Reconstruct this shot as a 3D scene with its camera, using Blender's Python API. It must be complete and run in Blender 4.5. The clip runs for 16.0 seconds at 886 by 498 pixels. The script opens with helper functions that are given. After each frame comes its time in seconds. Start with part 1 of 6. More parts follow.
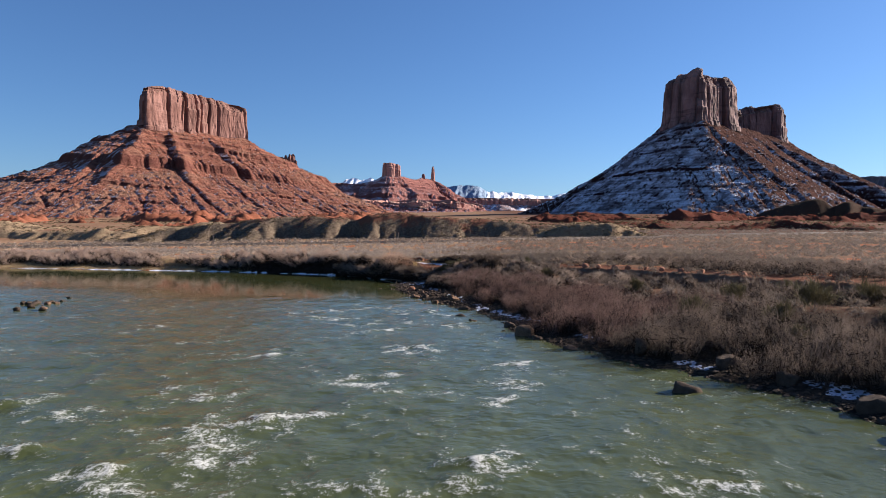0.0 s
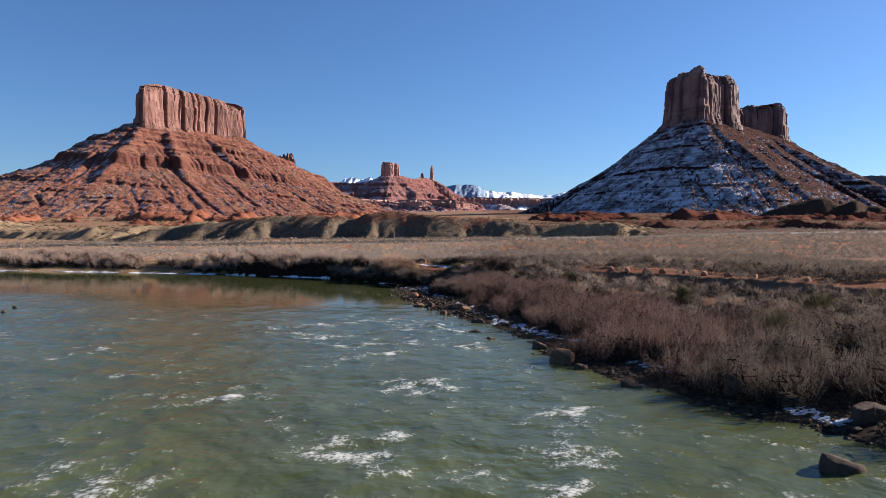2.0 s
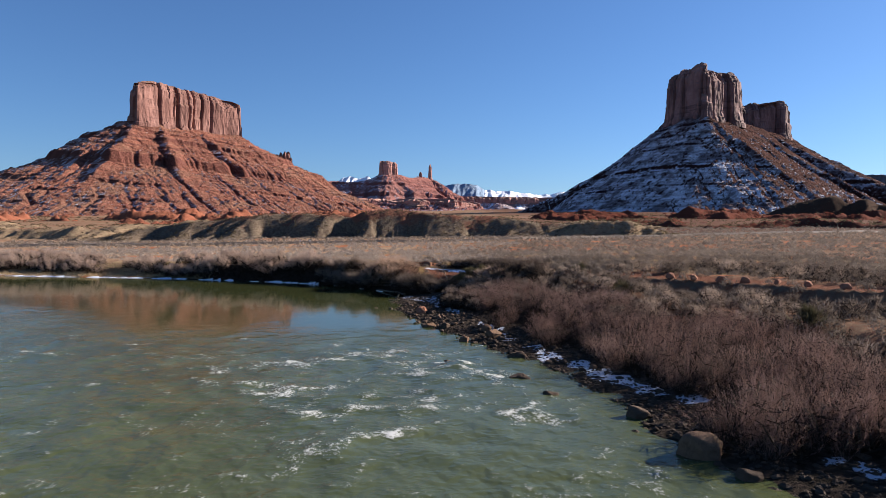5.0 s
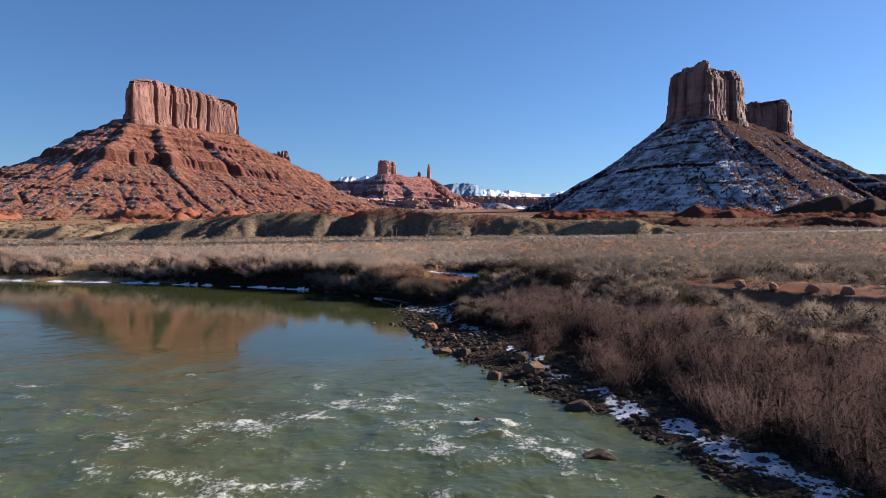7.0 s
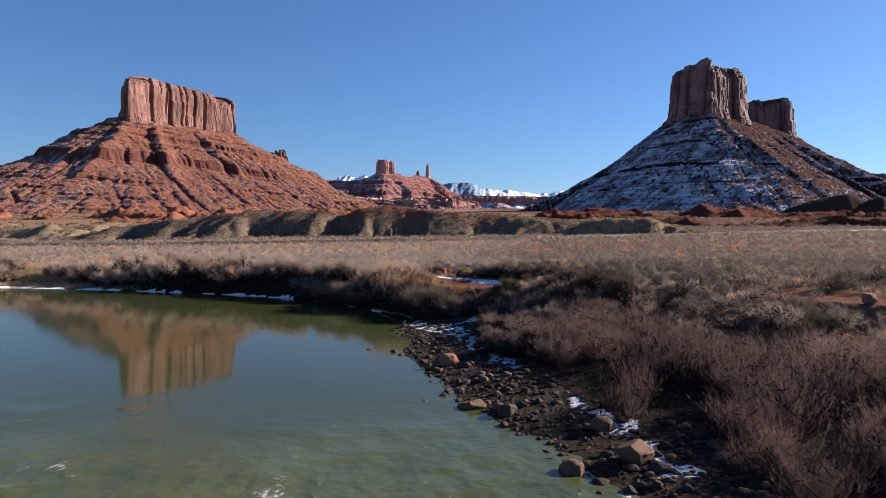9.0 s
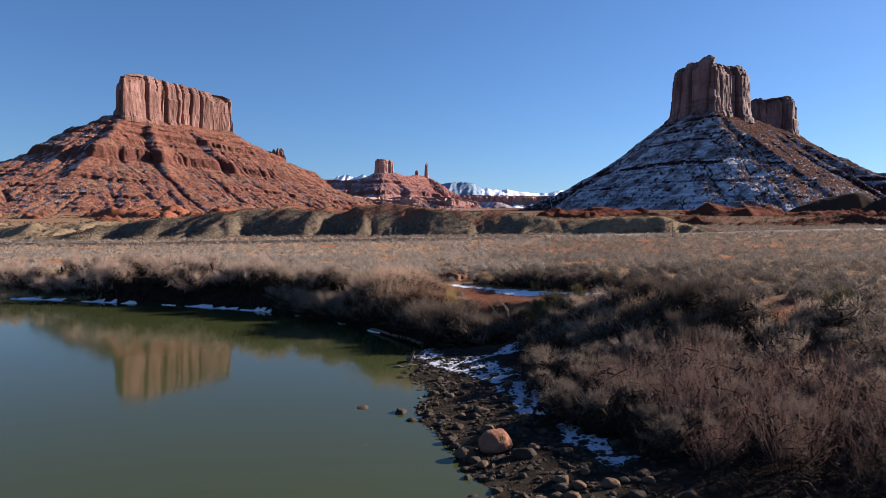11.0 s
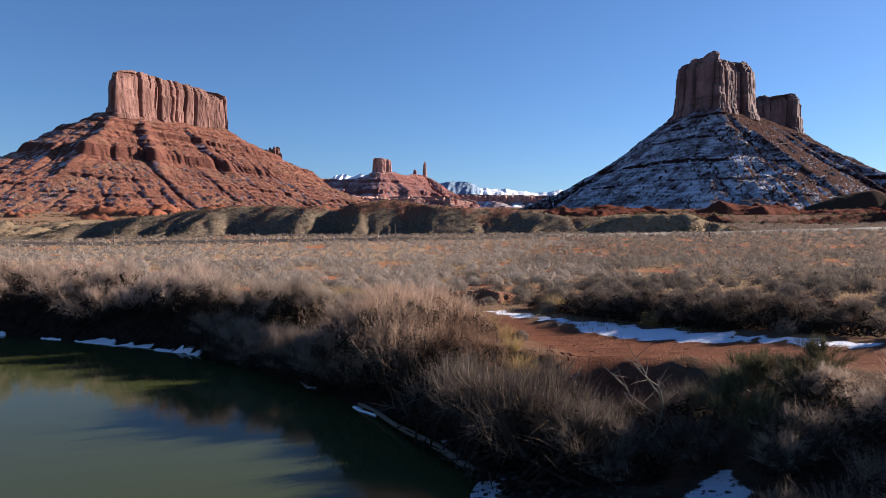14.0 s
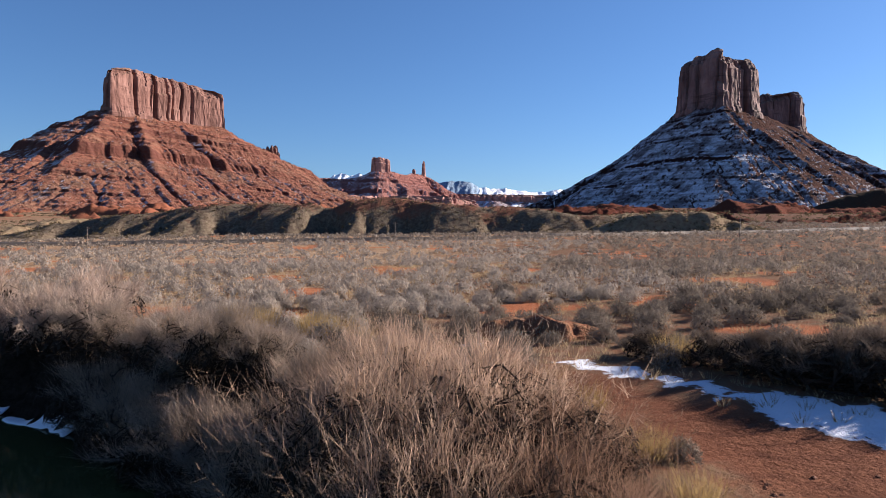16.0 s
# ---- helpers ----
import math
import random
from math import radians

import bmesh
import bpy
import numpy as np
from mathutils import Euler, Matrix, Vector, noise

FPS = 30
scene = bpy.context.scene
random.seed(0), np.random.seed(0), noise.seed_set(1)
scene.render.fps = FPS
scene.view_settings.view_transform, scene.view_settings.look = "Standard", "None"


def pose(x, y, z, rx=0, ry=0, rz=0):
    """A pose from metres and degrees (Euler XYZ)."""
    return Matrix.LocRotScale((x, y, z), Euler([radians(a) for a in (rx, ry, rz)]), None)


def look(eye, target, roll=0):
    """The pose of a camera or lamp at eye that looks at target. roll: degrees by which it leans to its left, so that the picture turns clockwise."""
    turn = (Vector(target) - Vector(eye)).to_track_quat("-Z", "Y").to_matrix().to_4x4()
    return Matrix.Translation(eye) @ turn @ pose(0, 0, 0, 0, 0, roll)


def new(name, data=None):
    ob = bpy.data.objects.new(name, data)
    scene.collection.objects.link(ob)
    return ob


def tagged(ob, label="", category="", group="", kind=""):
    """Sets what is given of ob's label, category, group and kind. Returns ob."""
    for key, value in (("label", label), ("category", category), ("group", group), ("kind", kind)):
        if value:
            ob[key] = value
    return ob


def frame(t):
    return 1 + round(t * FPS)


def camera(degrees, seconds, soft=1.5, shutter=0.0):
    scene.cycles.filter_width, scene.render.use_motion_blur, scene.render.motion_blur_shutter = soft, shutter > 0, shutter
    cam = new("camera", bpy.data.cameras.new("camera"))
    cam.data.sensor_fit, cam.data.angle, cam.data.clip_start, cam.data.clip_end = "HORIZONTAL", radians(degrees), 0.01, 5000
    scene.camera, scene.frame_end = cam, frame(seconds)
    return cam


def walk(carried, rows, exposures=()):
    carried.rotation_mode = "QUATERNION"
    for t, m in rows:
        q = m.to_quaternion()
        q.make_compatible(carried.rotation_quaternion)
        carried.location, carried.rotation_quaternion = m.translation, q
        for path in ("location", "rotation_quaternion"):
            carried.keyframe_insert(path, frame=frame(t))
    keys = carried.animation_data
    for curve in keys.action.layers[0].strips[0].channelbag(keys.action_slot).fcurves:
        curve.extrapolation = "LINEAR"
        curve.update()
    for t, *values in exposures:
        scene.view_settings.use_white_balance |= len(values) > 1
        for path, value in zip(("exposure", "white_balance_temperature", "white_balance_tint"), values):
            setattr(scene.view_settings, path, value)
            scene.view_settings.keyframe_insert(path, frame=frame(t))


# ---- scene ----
cam = camera(66.0, 16.0, soft=0.4, shutter=0.2)
# seconds, eye, yaw, pitch
PATH = [
    (0.0, 1.768, -7.868, 9.348, 2.176, -0.789),
    (0.5, 1.312, -4.298, 9.364, 2.151, -0.799),
    (1.0, 0.857, -0.726, 9.375, 2.126, -0.809),
    (1.5, 0.400, 2.865, 9.382, 2.100, -0.818),
    (2.0, -0.059, 6.488, 9.385, 2.073, -0.827),
    (2.5, -0.523, 10.154, 9.384, 2.046, -0.836),
    (3.0, -0.993, 13.876, 9.378, 2.018, -0.844),
    (3.5, -1.470, 17.661, 9.369, 1.990, -0.852),
    (4.0, -1.955, 21.517, 9.357, 1.962, -0.860),
    (6.5, -4.521, 42.031, 9.249, 1.814, -0.897),
    (7.0, -5.064, 46.395, 9.220, 1.784, -0.903),
    (7.5, -5.618, 50.847, 9.190, 1.754, -0.910),
    (8.0, -6.180, 55.382, 9.157, 1.724, -0.916),
    (8.5, -6.752, 59.999, 9.123, 1.694, -0.922),
    (9.0, -7.332, 64.693, 9.087, 1.664, -0.927),
    (11.5, -10.310, 89.115, 8.897, 1.515, -0.952),
    (12.0, -10.911, 94.140, 8.858, 1.486, -0.957),
    (12.5, -11.509, 99.192, 8.819, 1.457, -0.961),
    (13.0, -12.103, 104.262, 8.781, 1.429, -0.965),
    (13.5, -12.689, 109.341, 8.743, 1.401, -0.969),
    (14.0, -13.265, 114.418, 8.706, 1.373, -0.972),
    (14.5, -13.828, 119.483, 8.670, 1.346, -0.976),
    (15.0, -14.376, 124.525, 8.635, 1.320, -0.979),
    (15.5, -14.906, 129.535, 8.602, 1.294, -0.982),
    (16.0, -15.413, 134.502, 8.570, 1.269, -0.985),
]
ROLL = 0.6
walk(cam, [(t, pose(x, y, z, 90 + pitch, 0, yaw) @ pose(0, 0, 0, 0, 0, ROLL)) for t, x, y, z, yaw, pitch in PATH],
     exposures=[(0.0, 1.5, 6540.0, 15.0), (16.0, 1.5, 6540.0, 15.0)])

# ---- light ----
SUN = Vector((0.82, 0.40, 0.385)).normalized()
sun_data = bpy.data.lights.new("sun", "SUN")
sun_data.energy, sun_data.angle, sun_data.color = 5.0, radians(0.53), (1.0, 0.9, 0.79)
sun = new("sun", sun_data)
sun.matrix_world = look((300, 220, 400), Vector((300, 220, 400)) - SUN * 100)
world = bpy.data.worlds.new("sky")
scene.world = world
world.use_nodes = True
wn = world.node_tree.nodes
sky = wn.new("ShaderNodeTexSky")
sky.sky_type, sky.sun_disc = "NISHITA", False
sky.sun_elevation, sky.sun_rotation = math.asin(SUN.z), math.atan2(SUN.x, SUN.y)
sky.air_density, sky.dust_density, sky.ozone_density = 1.0, 0.2, 8.4
wn["Background"].inputs["Strength"].default_value = 0.0473
world.node_tree.links.new(sky.outputs[0], wn["Background"].inputs[0])


# ---- numbers: noise in the plane ----
def hashed(ix, iy, seed):
    h = (ix.astype(np.int64) * 374761393 + iy.astype(np.int64) * 668265263 + seed * 1442695041) & 0x7FFFFFFF
    h = ((h ^ (h >> 13)) * 1274126177) & 0x7FFFFFFF
    return ((h ^ (h >> 16)) & 0xFFFFF) / float(0xFFFFF)


def vnoise(x, y, seed=0):
    """Smooth noise from -1 to 1."""
    x, y = np.asarray(x, float), np.asarray(y, float)
    x, y = np.broadcast_arrays(x, y)
    ix, iy = np.floor(x), np.floor(y)
    fx, fy = x - ix, y - iy
    ux, uy = fx * fx * fx * (fx * (fx * 6 - 15) + 10), fy * fy * fy * (fy * (fy * 6 - 15) + 10)
    a, b = hashed(ix, iy, seed), hashed(ix + 1, iy, seed)
    c, d = hashed(ix, iy + 1, seed), hashed(ix + 1, iy + 1, seed)
    return 2 * ((a * (1 - ux) + b * ux) * (1 - uy) + (c * (1 - ux) + d * ux) * uy) - 1


def fbm(x, y, octaves=4, seed=0, gain=0.5):
    total, amp, norm = 0.0, 1.0, 0.0
    for k in range(octaves):
        total = total + amp * vnoise(np.asarray(x) * 2.03 ** k + 17.3 * k, np.asarray(y) * 2.03 ** k - 9.1 * k, seed + k)
        norm += amp
        amp *= gain
    return total / norm * 1.5


def ridged(x, y, octaves=3, seed=0):
    total, amp, norm = 0.0, 1.0, 0.0
    for k in range(octaves):
        total = total + amp * (1 - np.abs(vnoise(np.asarray(x) * 2.1 ** k + 5.7 * k, np.asarray(y) * 2.1 ** k + 3.3 * k, seed + k)) * 2)
        norm += amp
        amp *= 0.5
    return total / norm


def sstep(a, b, x):
    t = np.clip((np.asarray(x, float) - a) / (b - a), 0, 1)
    return t * t * (3 - 2 * t)


def along(points, x, y):
    """Nearest place on a polyline: distance, value per vertex there (third number), side (+ on the right), nearest x, y."""
    best = np.full(np.shape(x), 1e18)
    val, side, nx, ny = (np.zeros(np.shape(x)) for _ in range(4))
    for (ax, ay, av), (bx, by, bv) in zip(points, points[1:]):
        dx, dy = bx - ax, by - ay
        t = np.clip(((x - ax) * dx + (y - ay) * dy) / (dx * dx + dy * dy), 0, 1)
        px, py = ax + t * dx, ay + t * dy
        d = (x - px) ** 2 + (y - py) ** 2
        m = d < best
        best = np.where(m, d, best)
        val = np.where(m, av + t * (bv - av), val)
        side = np.where(m, np.sign((x - ax) * dy - (y - ay) * dx), side)
        nx, ny = np.where(m, px, nx), np.where(m, py, ny)
    return np.sqrt(best), val, side, nx, ny


# ---- meshes ----
def mesh_from(name, verts, faces_flat, sizes, mat=None, smooth=True, attrs=None):
    me = bpy.data.meshes.new(name)
    verts = np.asarray(verts, np.float32)
    faces_flat, sizes = np.asarray(faces_flat, np.int32), np.asarray(sizes, np.int32)
    me.vertices.add(len(verts))
    me.vertices.foreach_set("co", verts.ravel())
    me.loops.add(len(faces_flat))
    me.loops.foreach_set("vertex_index", faces_flat)
    me.polygons.add(len(sizes))
    me.polygons.foreach_set("loop_start", np.concatenate(([0], np.cumsum(sizes)[:-1])).astype(np.int32))
    me.polygons.foreach_set("use_smooth", np.full(len(sizes), smooth))
    me.update(calc_edges=True)
    for key, values in (attrs or {}).items():
        me.attributes.new(key, "FLOAT", "POINT").data.foreach_set("value", np.asarray(values, np.float32).ravel())
    if mat:
        me.materials.append(mat)
    return me


def grid_mesh(name, X, Y, Z, mat, attrs=None, smooth=True, keep=None):
    r, c = X.shape
    idx = np.arange(r * c).reshape(r, c)
    q = np.stack([idx[:-1, :-1], idx[:-1, 1:], idx[1:, 1:], idx[1:, :-1]], -1).reshape(-1, 4)
    if keep is not None:
        k = keep.ravel()
        q = q[k[q].any(axis=1)]
    return mesh_from(name, np.stack([X, Y, Z], -1).reshape(-1, 3), q.ravel(), np.full(len(q), 4), mat, smooth, attrs)


def steps(stops):
    """Coordinates that go through stops (place, spacing), the spacing gliding between them."""
    out = [stops[0][0]]
    for (a, sa), (b, sb) in zip(stops, stops[1:]):
        while out[-1] < b - 1e-6:
            t = (out[-1] - a) / (b - a)
            out.append(min(b, out[-1] + sa * (sb / sa) ** t))
    return np.array(out)


def child(name, me, parent, label=""):
    ob = new(name, me)
    ob.parent = parent
    if label:
        ob["label"] = label
    return ob


# ---- materials ----
def material(name):
    m = bpy.data.materials.new(name)
    m.use_nodes = True
    nt = m.node_tree
    return m, nt, nt.nodes["Principled BSDF"]


def node(nt, kind, **kw):
    n = nt.nodes.new("ShaderNode" + kind)
    for k, v in kw.items():
        if k.startswith("i_"):
            n.inputs[k[2:].replace("_", " ")].default_value = v
    return n


def noise_tex(nt, scale, detail=4, rough=0.6, stretch=None, vec=None, coord="Object"):
    n = node(nt, "TexNoise", i_Scale=scale, i_Detail=detail, i_Roughness=rough)
    if vec is None:
        vec = nt.nodes.new("ShaderNodeNewGeometry").outputs["Position"]
    if stretch:
        mp = nt.nodes.new("ShaderNodeMapping")
        mp.inputs["Scale"].default_value = stretch
        nt.links.new(vec, mp.inputs["Vector"])
        vec = mp.outputs[0]
    nt.links.new(vec, n.inputs["Vector"])
    return n.outputs["Fac"]


def ramp(nt, fac, stops, interp="LINEAR"):
    r = nt.nodes.new("ShaderNodeValToRGB")
    r.color_ramp.interpolation = interp
    e = r.color_ramp.elements
    e[0].position, e[1].position = stops[0][0], stops[-1][0]
    for p, _ in stops[1:-1]:
        e.new(p)
    for el, (p, c) in zip(e, stops):
        el.position = p
        el.color = (*c, 1) if isinstance(c, tuple) else (c, c, c, 1)
    nt.links.new(fac, r.inputs[0])
    return r.outputs[0]


def mix(nt, fac, a, b, mode="MIX"):
    n = nt.nodes.new("ShaderNodeMix")
    n.data_type, n.blend_type = "RGBA", mode
    for sock, v in ((n.inputs[0], fac), (n.inputs[6], a), (n.inputs[7], b)):
        if isinstance(v, (int, float)):
            sock.default_value = v
        elif isinstance(v, tuple):
            sock.default_value = (*v, 1)
        else:
            nt.links.new(v, sock)
    return n.outputs[2]


def calc(nt, op, a, b=None, clamp=False):
    n = nt.nodes.new("ShaderNodeMath")
    n.operation, n.use_clamp = op, clamp
    for sock, v in zip(n.inputs, (a, b)):
        if v is None:
            continue
        if isinstance(v, (int, float)):
            sock.default_value = v
        else:
            nt.links.new(v, sock)
    return n.outputs[0]


def attr(nt, name):
    n = nt.nodes.new("ShaderNodeAttribute")
    n.attribute_name = name
    return n.outputs["Fac"]


def bump(nt, bsdf, height, dist, strength=1.0):
    n = node(nt, "Bump", i_Strength=strength, i_Distance=dist)
    nt.links.new(height, n.inputs["Height"])
    nt.links.new(n.outputs[0], bsdf.inputs["Normal"])
    return n


def facing(nt, d):
    """How far the surface faces the direction d."""
    g = nt.nodes.new("ShaderNodeNewGeometry")
    n = nt.nodes.new("ShaderNodeVectorMath")
    n.operation = "DOT_PRODUCT"
    nt.links.new(g.outputs["Normal"], n.inputs[0])
    n.inputs[1].default_value = d
    return n.outputs["Value"]


def height_of(nt):
    g = nt.nodes.new("ShaderNodeNewGeometry")
    s = nt.nodes.new("ShaderNodeSeparateXYZ")
    nt.links.new(g.outputs["Position"], s.inputs[0])
    return s.outputs[2]


SNOW = (0.74, 0.78, 0.86)
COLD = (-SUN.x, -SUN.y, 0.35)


def talus_material(name, dark, light, ledge, scrub, snow_from, snow_noise, scale=1.0, side=1.0, cover=0.0, bare_from=9000.0):
    """Red debris slope: thin strata, boulders, scrub, and snow that has lasted on the cold side."""
    m, nt, b = material(name)
    z = height_of(nt)
    wob = noise_tex(nt, 0.012 / scale, 5)
    band = calc(nt, "ADD", calc(nt, "MULTIPLY", z, 0.05 / scale), calc(nt, "MULTIPLY", wob, 0.5))
    comb = nt.nodes.new("ShaderNodeCombineXYZ")
    nt.links.new(band, comb.inputs[2])
    strata = noise_tex(nt, 2.2, 3, 0.7, vec=comb.outputs[0])
    big = noise_tex(nt, 0.02 / scale, 6, 0.65)
    fine = noise_tex(nt, 0.25 / scale, 5, 0.7)
    col = mix(nt, ramp(nt, big, [(0.3, 0.0), (0.7, 1.0)]), dark, light)
    col = mix(nt, ramp(nt, strata, [(0.47, 0.0), (0.56, 0.75)]), col, ledge)
    col = mix(nt, ramp(nt, noise_tex(nt, 0.008 / scale, 4, 0.6), [(0.5, 0.0), (0.62, 0.55)]), col, scrub)
    spots = ramp(nt, fine, [(0.48, 0.0), (0.6, 1.0)])
    col = mix(nt, calc(nt, "MULTIPLY", spots, 0.75), col, scrub)
    rill = noise_tex(nt, 0.06 / scale, 5, 0.7, stretch=(1, 1, 0.15))
    col = mix(nt, ramp(nt, rill, [(0.54, 0.0), (0.66, 0.45)]), col, ledge)
    rubble = noise_tex(nt, 0.12 / scale, 6, 0.85)
    col = mix(nt, ramp(nt, rubble, [(0.55, 0.0), (0.63, 0.7)]), col, ledge)
    col = mix(nt, ramp(nt, rubble, [(0.38, 0.85), (0.45, 0.0)]), col, light)
    steep = facing(nt, (0, 0, 1))
    col = mix(nt, ramp(nt, steep, [(0.55, 0.75), (0.75, 0.0)]), col, ledge)
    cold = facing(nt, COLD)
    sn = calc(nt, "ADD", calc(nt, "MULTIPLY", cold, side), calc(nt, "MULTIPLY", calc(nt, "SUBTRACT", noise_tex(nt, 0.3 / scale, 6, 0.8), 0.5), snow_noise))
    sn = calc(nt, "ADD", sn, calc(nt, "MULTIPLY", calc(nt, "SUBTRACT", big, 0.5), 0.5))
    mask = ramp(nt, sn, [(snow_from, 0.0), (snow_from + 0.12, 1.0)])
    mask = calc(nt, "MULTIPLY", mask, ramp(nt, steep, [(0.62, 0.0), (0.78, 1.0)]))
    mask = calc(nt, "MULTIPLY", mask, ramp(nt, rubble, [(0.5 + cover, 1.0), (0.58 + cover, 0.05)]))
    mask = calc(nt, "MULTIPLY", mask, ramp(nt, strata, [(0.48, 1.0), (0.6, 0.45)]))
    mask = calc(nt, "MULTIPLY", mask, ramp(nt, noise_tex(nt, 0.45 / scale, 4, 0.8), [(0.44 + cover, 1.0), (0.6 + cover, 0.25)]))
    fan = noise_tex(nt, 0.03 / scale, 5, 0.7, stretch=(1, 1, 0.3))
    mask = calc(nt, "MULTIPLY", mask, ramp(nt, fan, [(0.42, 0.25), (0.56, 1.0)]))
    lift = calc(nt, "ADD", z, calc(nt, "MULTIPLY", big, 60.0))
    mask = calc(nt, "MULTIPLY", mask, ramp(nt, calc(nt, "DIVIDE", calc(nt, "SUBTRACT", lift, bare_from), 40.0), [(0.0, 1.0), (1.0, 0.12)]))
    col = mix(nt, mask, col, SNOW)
    nt.links.new(col, b.inputs["Base Color"])
    b.inputs["Roughness"].default_value = 1.0
    b.inputs["Specular IOR Level"].default_value = 0.02
    bump(nt, b, calc(nt, "ADD", fine, calc(nt, "ADD", calc(nt, "MULTIPLY", rill, 1.5), rubble)), 4.0 * scale, 1.0)
    return m


def cliff_material(name, pale, deep, varnish, scale=1.0):
    """Sandstone wall with upright streaks of desert varnish and a few bedding lines."""
    m, nt, b = material(name)
    streak = noise_tex(nt, 0.045 / scale, 5, 0.62, stretch=(1, 1, 0.16))
    blot = noise_tex(nt, 0.025 / scale, 4, 0.6)
    fine = noise_tex(nt, 0.4 / scale, 4, 0.7)
    col = mix(nt, ramp(nt, blot, [(0.35, 0.0), (0.65, 1.0)]), pale, deep)
    col = mix(nt, ramp(nt, streak, [(0.47, 0.0), (0.62, 0.75)]), col, varnish)
    bed = noise_tex(nt, 0.12 / scale, 3, 0.6, stretch=(0.08, 0.08, 1))
    col = mix(nt, ramp(nt, bed, [(0.58, 0.0), (0.66, 0.5)]), col, varnish)
    steep = facing(nt, (0, 0, 1))
    col = mix(nt, ramp(nt, steep, [(0.6, 0.0), (0.8, 0.7)]), col, (0.16, 0.1, 0.07))
    nt.links.new(col, b.inputs["Base Color"])
    b.inputs["Roughness"].default_value = 0.9
    b.inputs["Specular IOR Level"].default_value = 0.2
    bump(nt, b, calc(nt, "ADD", streak, calc(nt, "MULTIPLY", fine, 0.6)), 1.5 * scale, 0.8)
    return m


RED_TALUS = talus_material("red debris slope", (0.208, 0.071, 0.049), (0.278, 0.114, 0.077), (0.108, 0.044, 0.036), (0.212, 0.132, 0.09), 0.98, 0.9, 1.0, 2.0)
# Butte slope under its snow: the dim light is put into darker rock colours.
DIM_SNOWY_TALUS = talus_material("dimmed snowy debris slope", (0.064, 0.024, 0.0185), (0.085, 0.033, 0.0245), (0.035, 0.0165, 0.0145), (0.06, 0.029, 0.023), 0.9, 1.9, 1.0, 2.0, 0.06, 272.0)
# Far slope: haze is put into colours paler than the near rock's.
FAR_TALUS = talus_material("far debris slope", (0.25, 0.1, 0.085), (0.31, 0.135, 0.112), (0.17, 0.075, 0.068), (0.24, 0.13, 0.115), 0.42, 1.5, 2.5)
# Varnished sandstone like CLIFF, with the butte's shade put into the colour.
DIM_CLIFF = cliff_material("dimmed varnished sandstone wall", (0.24, 0.148, 0.135), (0.13, 0.074, 0.069), (0.04, 0.025, 0.025))
CLIFF = cliff_material("red sandstone wall", (0.24, 0.13, 0.107), (0.165, 0.081, 0.065), (0.075, 0.034, 0.028))
# Far wall, paled in colour for the haze between.
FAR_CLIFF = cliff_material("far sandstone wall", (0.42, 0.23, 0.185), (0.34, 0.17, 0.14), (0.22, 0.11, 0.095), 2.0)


def scrub_hill_material(name, grass, soil, red, red_from):
    m, nt, b = material(name)
    big = noise_tex(nt, 0.05, 5, 0.65)
    fine = noise_tex(nt, 0.6, 5, 0.75)
    col = mix(nt, ramp(nt, fine, [(0.42, 0.0), (0.6, 1.0)]), soil, grass)
    zr = calc(nt, "ADD", calc(nt, "MULTIPLY", height_of(nt), 0.02), calc(nt, "MULTIPLY", big, 1.0))
    col = mix(nt, ramp(nt, zr, [(red_from, 0.0), (red_from + 0.12, 0.85)]), col, red)
    col = mix(nt, ramp(nt, noise_tex(nt, 1.3, 3, 0.7), [(0.6, 0.0), (0.68, 0.7)]), col, (0.07, 0.065, 0.04))
    nt.links.new(col, b.inputs["Base Color"])
    b.inputs["Roughness"].default_value = 1.0
    b.inputs["Specular IOR Level"].default_value = 0.02
    bump(nt, b, fine, 0.8, 1.0)
    return m


TAN_HILL = scrub_hill_material("scrubby tan hill soil", (0.155, 0.125, 0.088), (0.09, 0.064, 0.049), (0.15, 0.064, 0.042), 0.9)
DARK_HILL = scrub_hill_material("dark red clay", (0.05, 0.033, 0.023), (0.078, 0.028, 0.019), (0.11, 0.033, 0.021), 0.9)
# Hill before the butte: its shade is put into the clay colour.
SHADED_SCRUB = scrub_hill_material("shade-darkened scrubby clay", (0.045, 0.034, 0.024), (0.06, 0.03, 0.021), (0.085, 0.034, 0.022), 1.0)
MOUND = scrub_hill_material("tan grassy mound soil", (0.24, 0.185, 0.115), (0.18, 0.12, 0.08), (0.22, 0.095, 0.055), 1.05)
RED_HILL = scrub_hill_material("red badland clay", (0.16, 0.095, 0.058), (0.17, 0.07, 0.042), (0.2, 0.07, 0.042), 0.85)

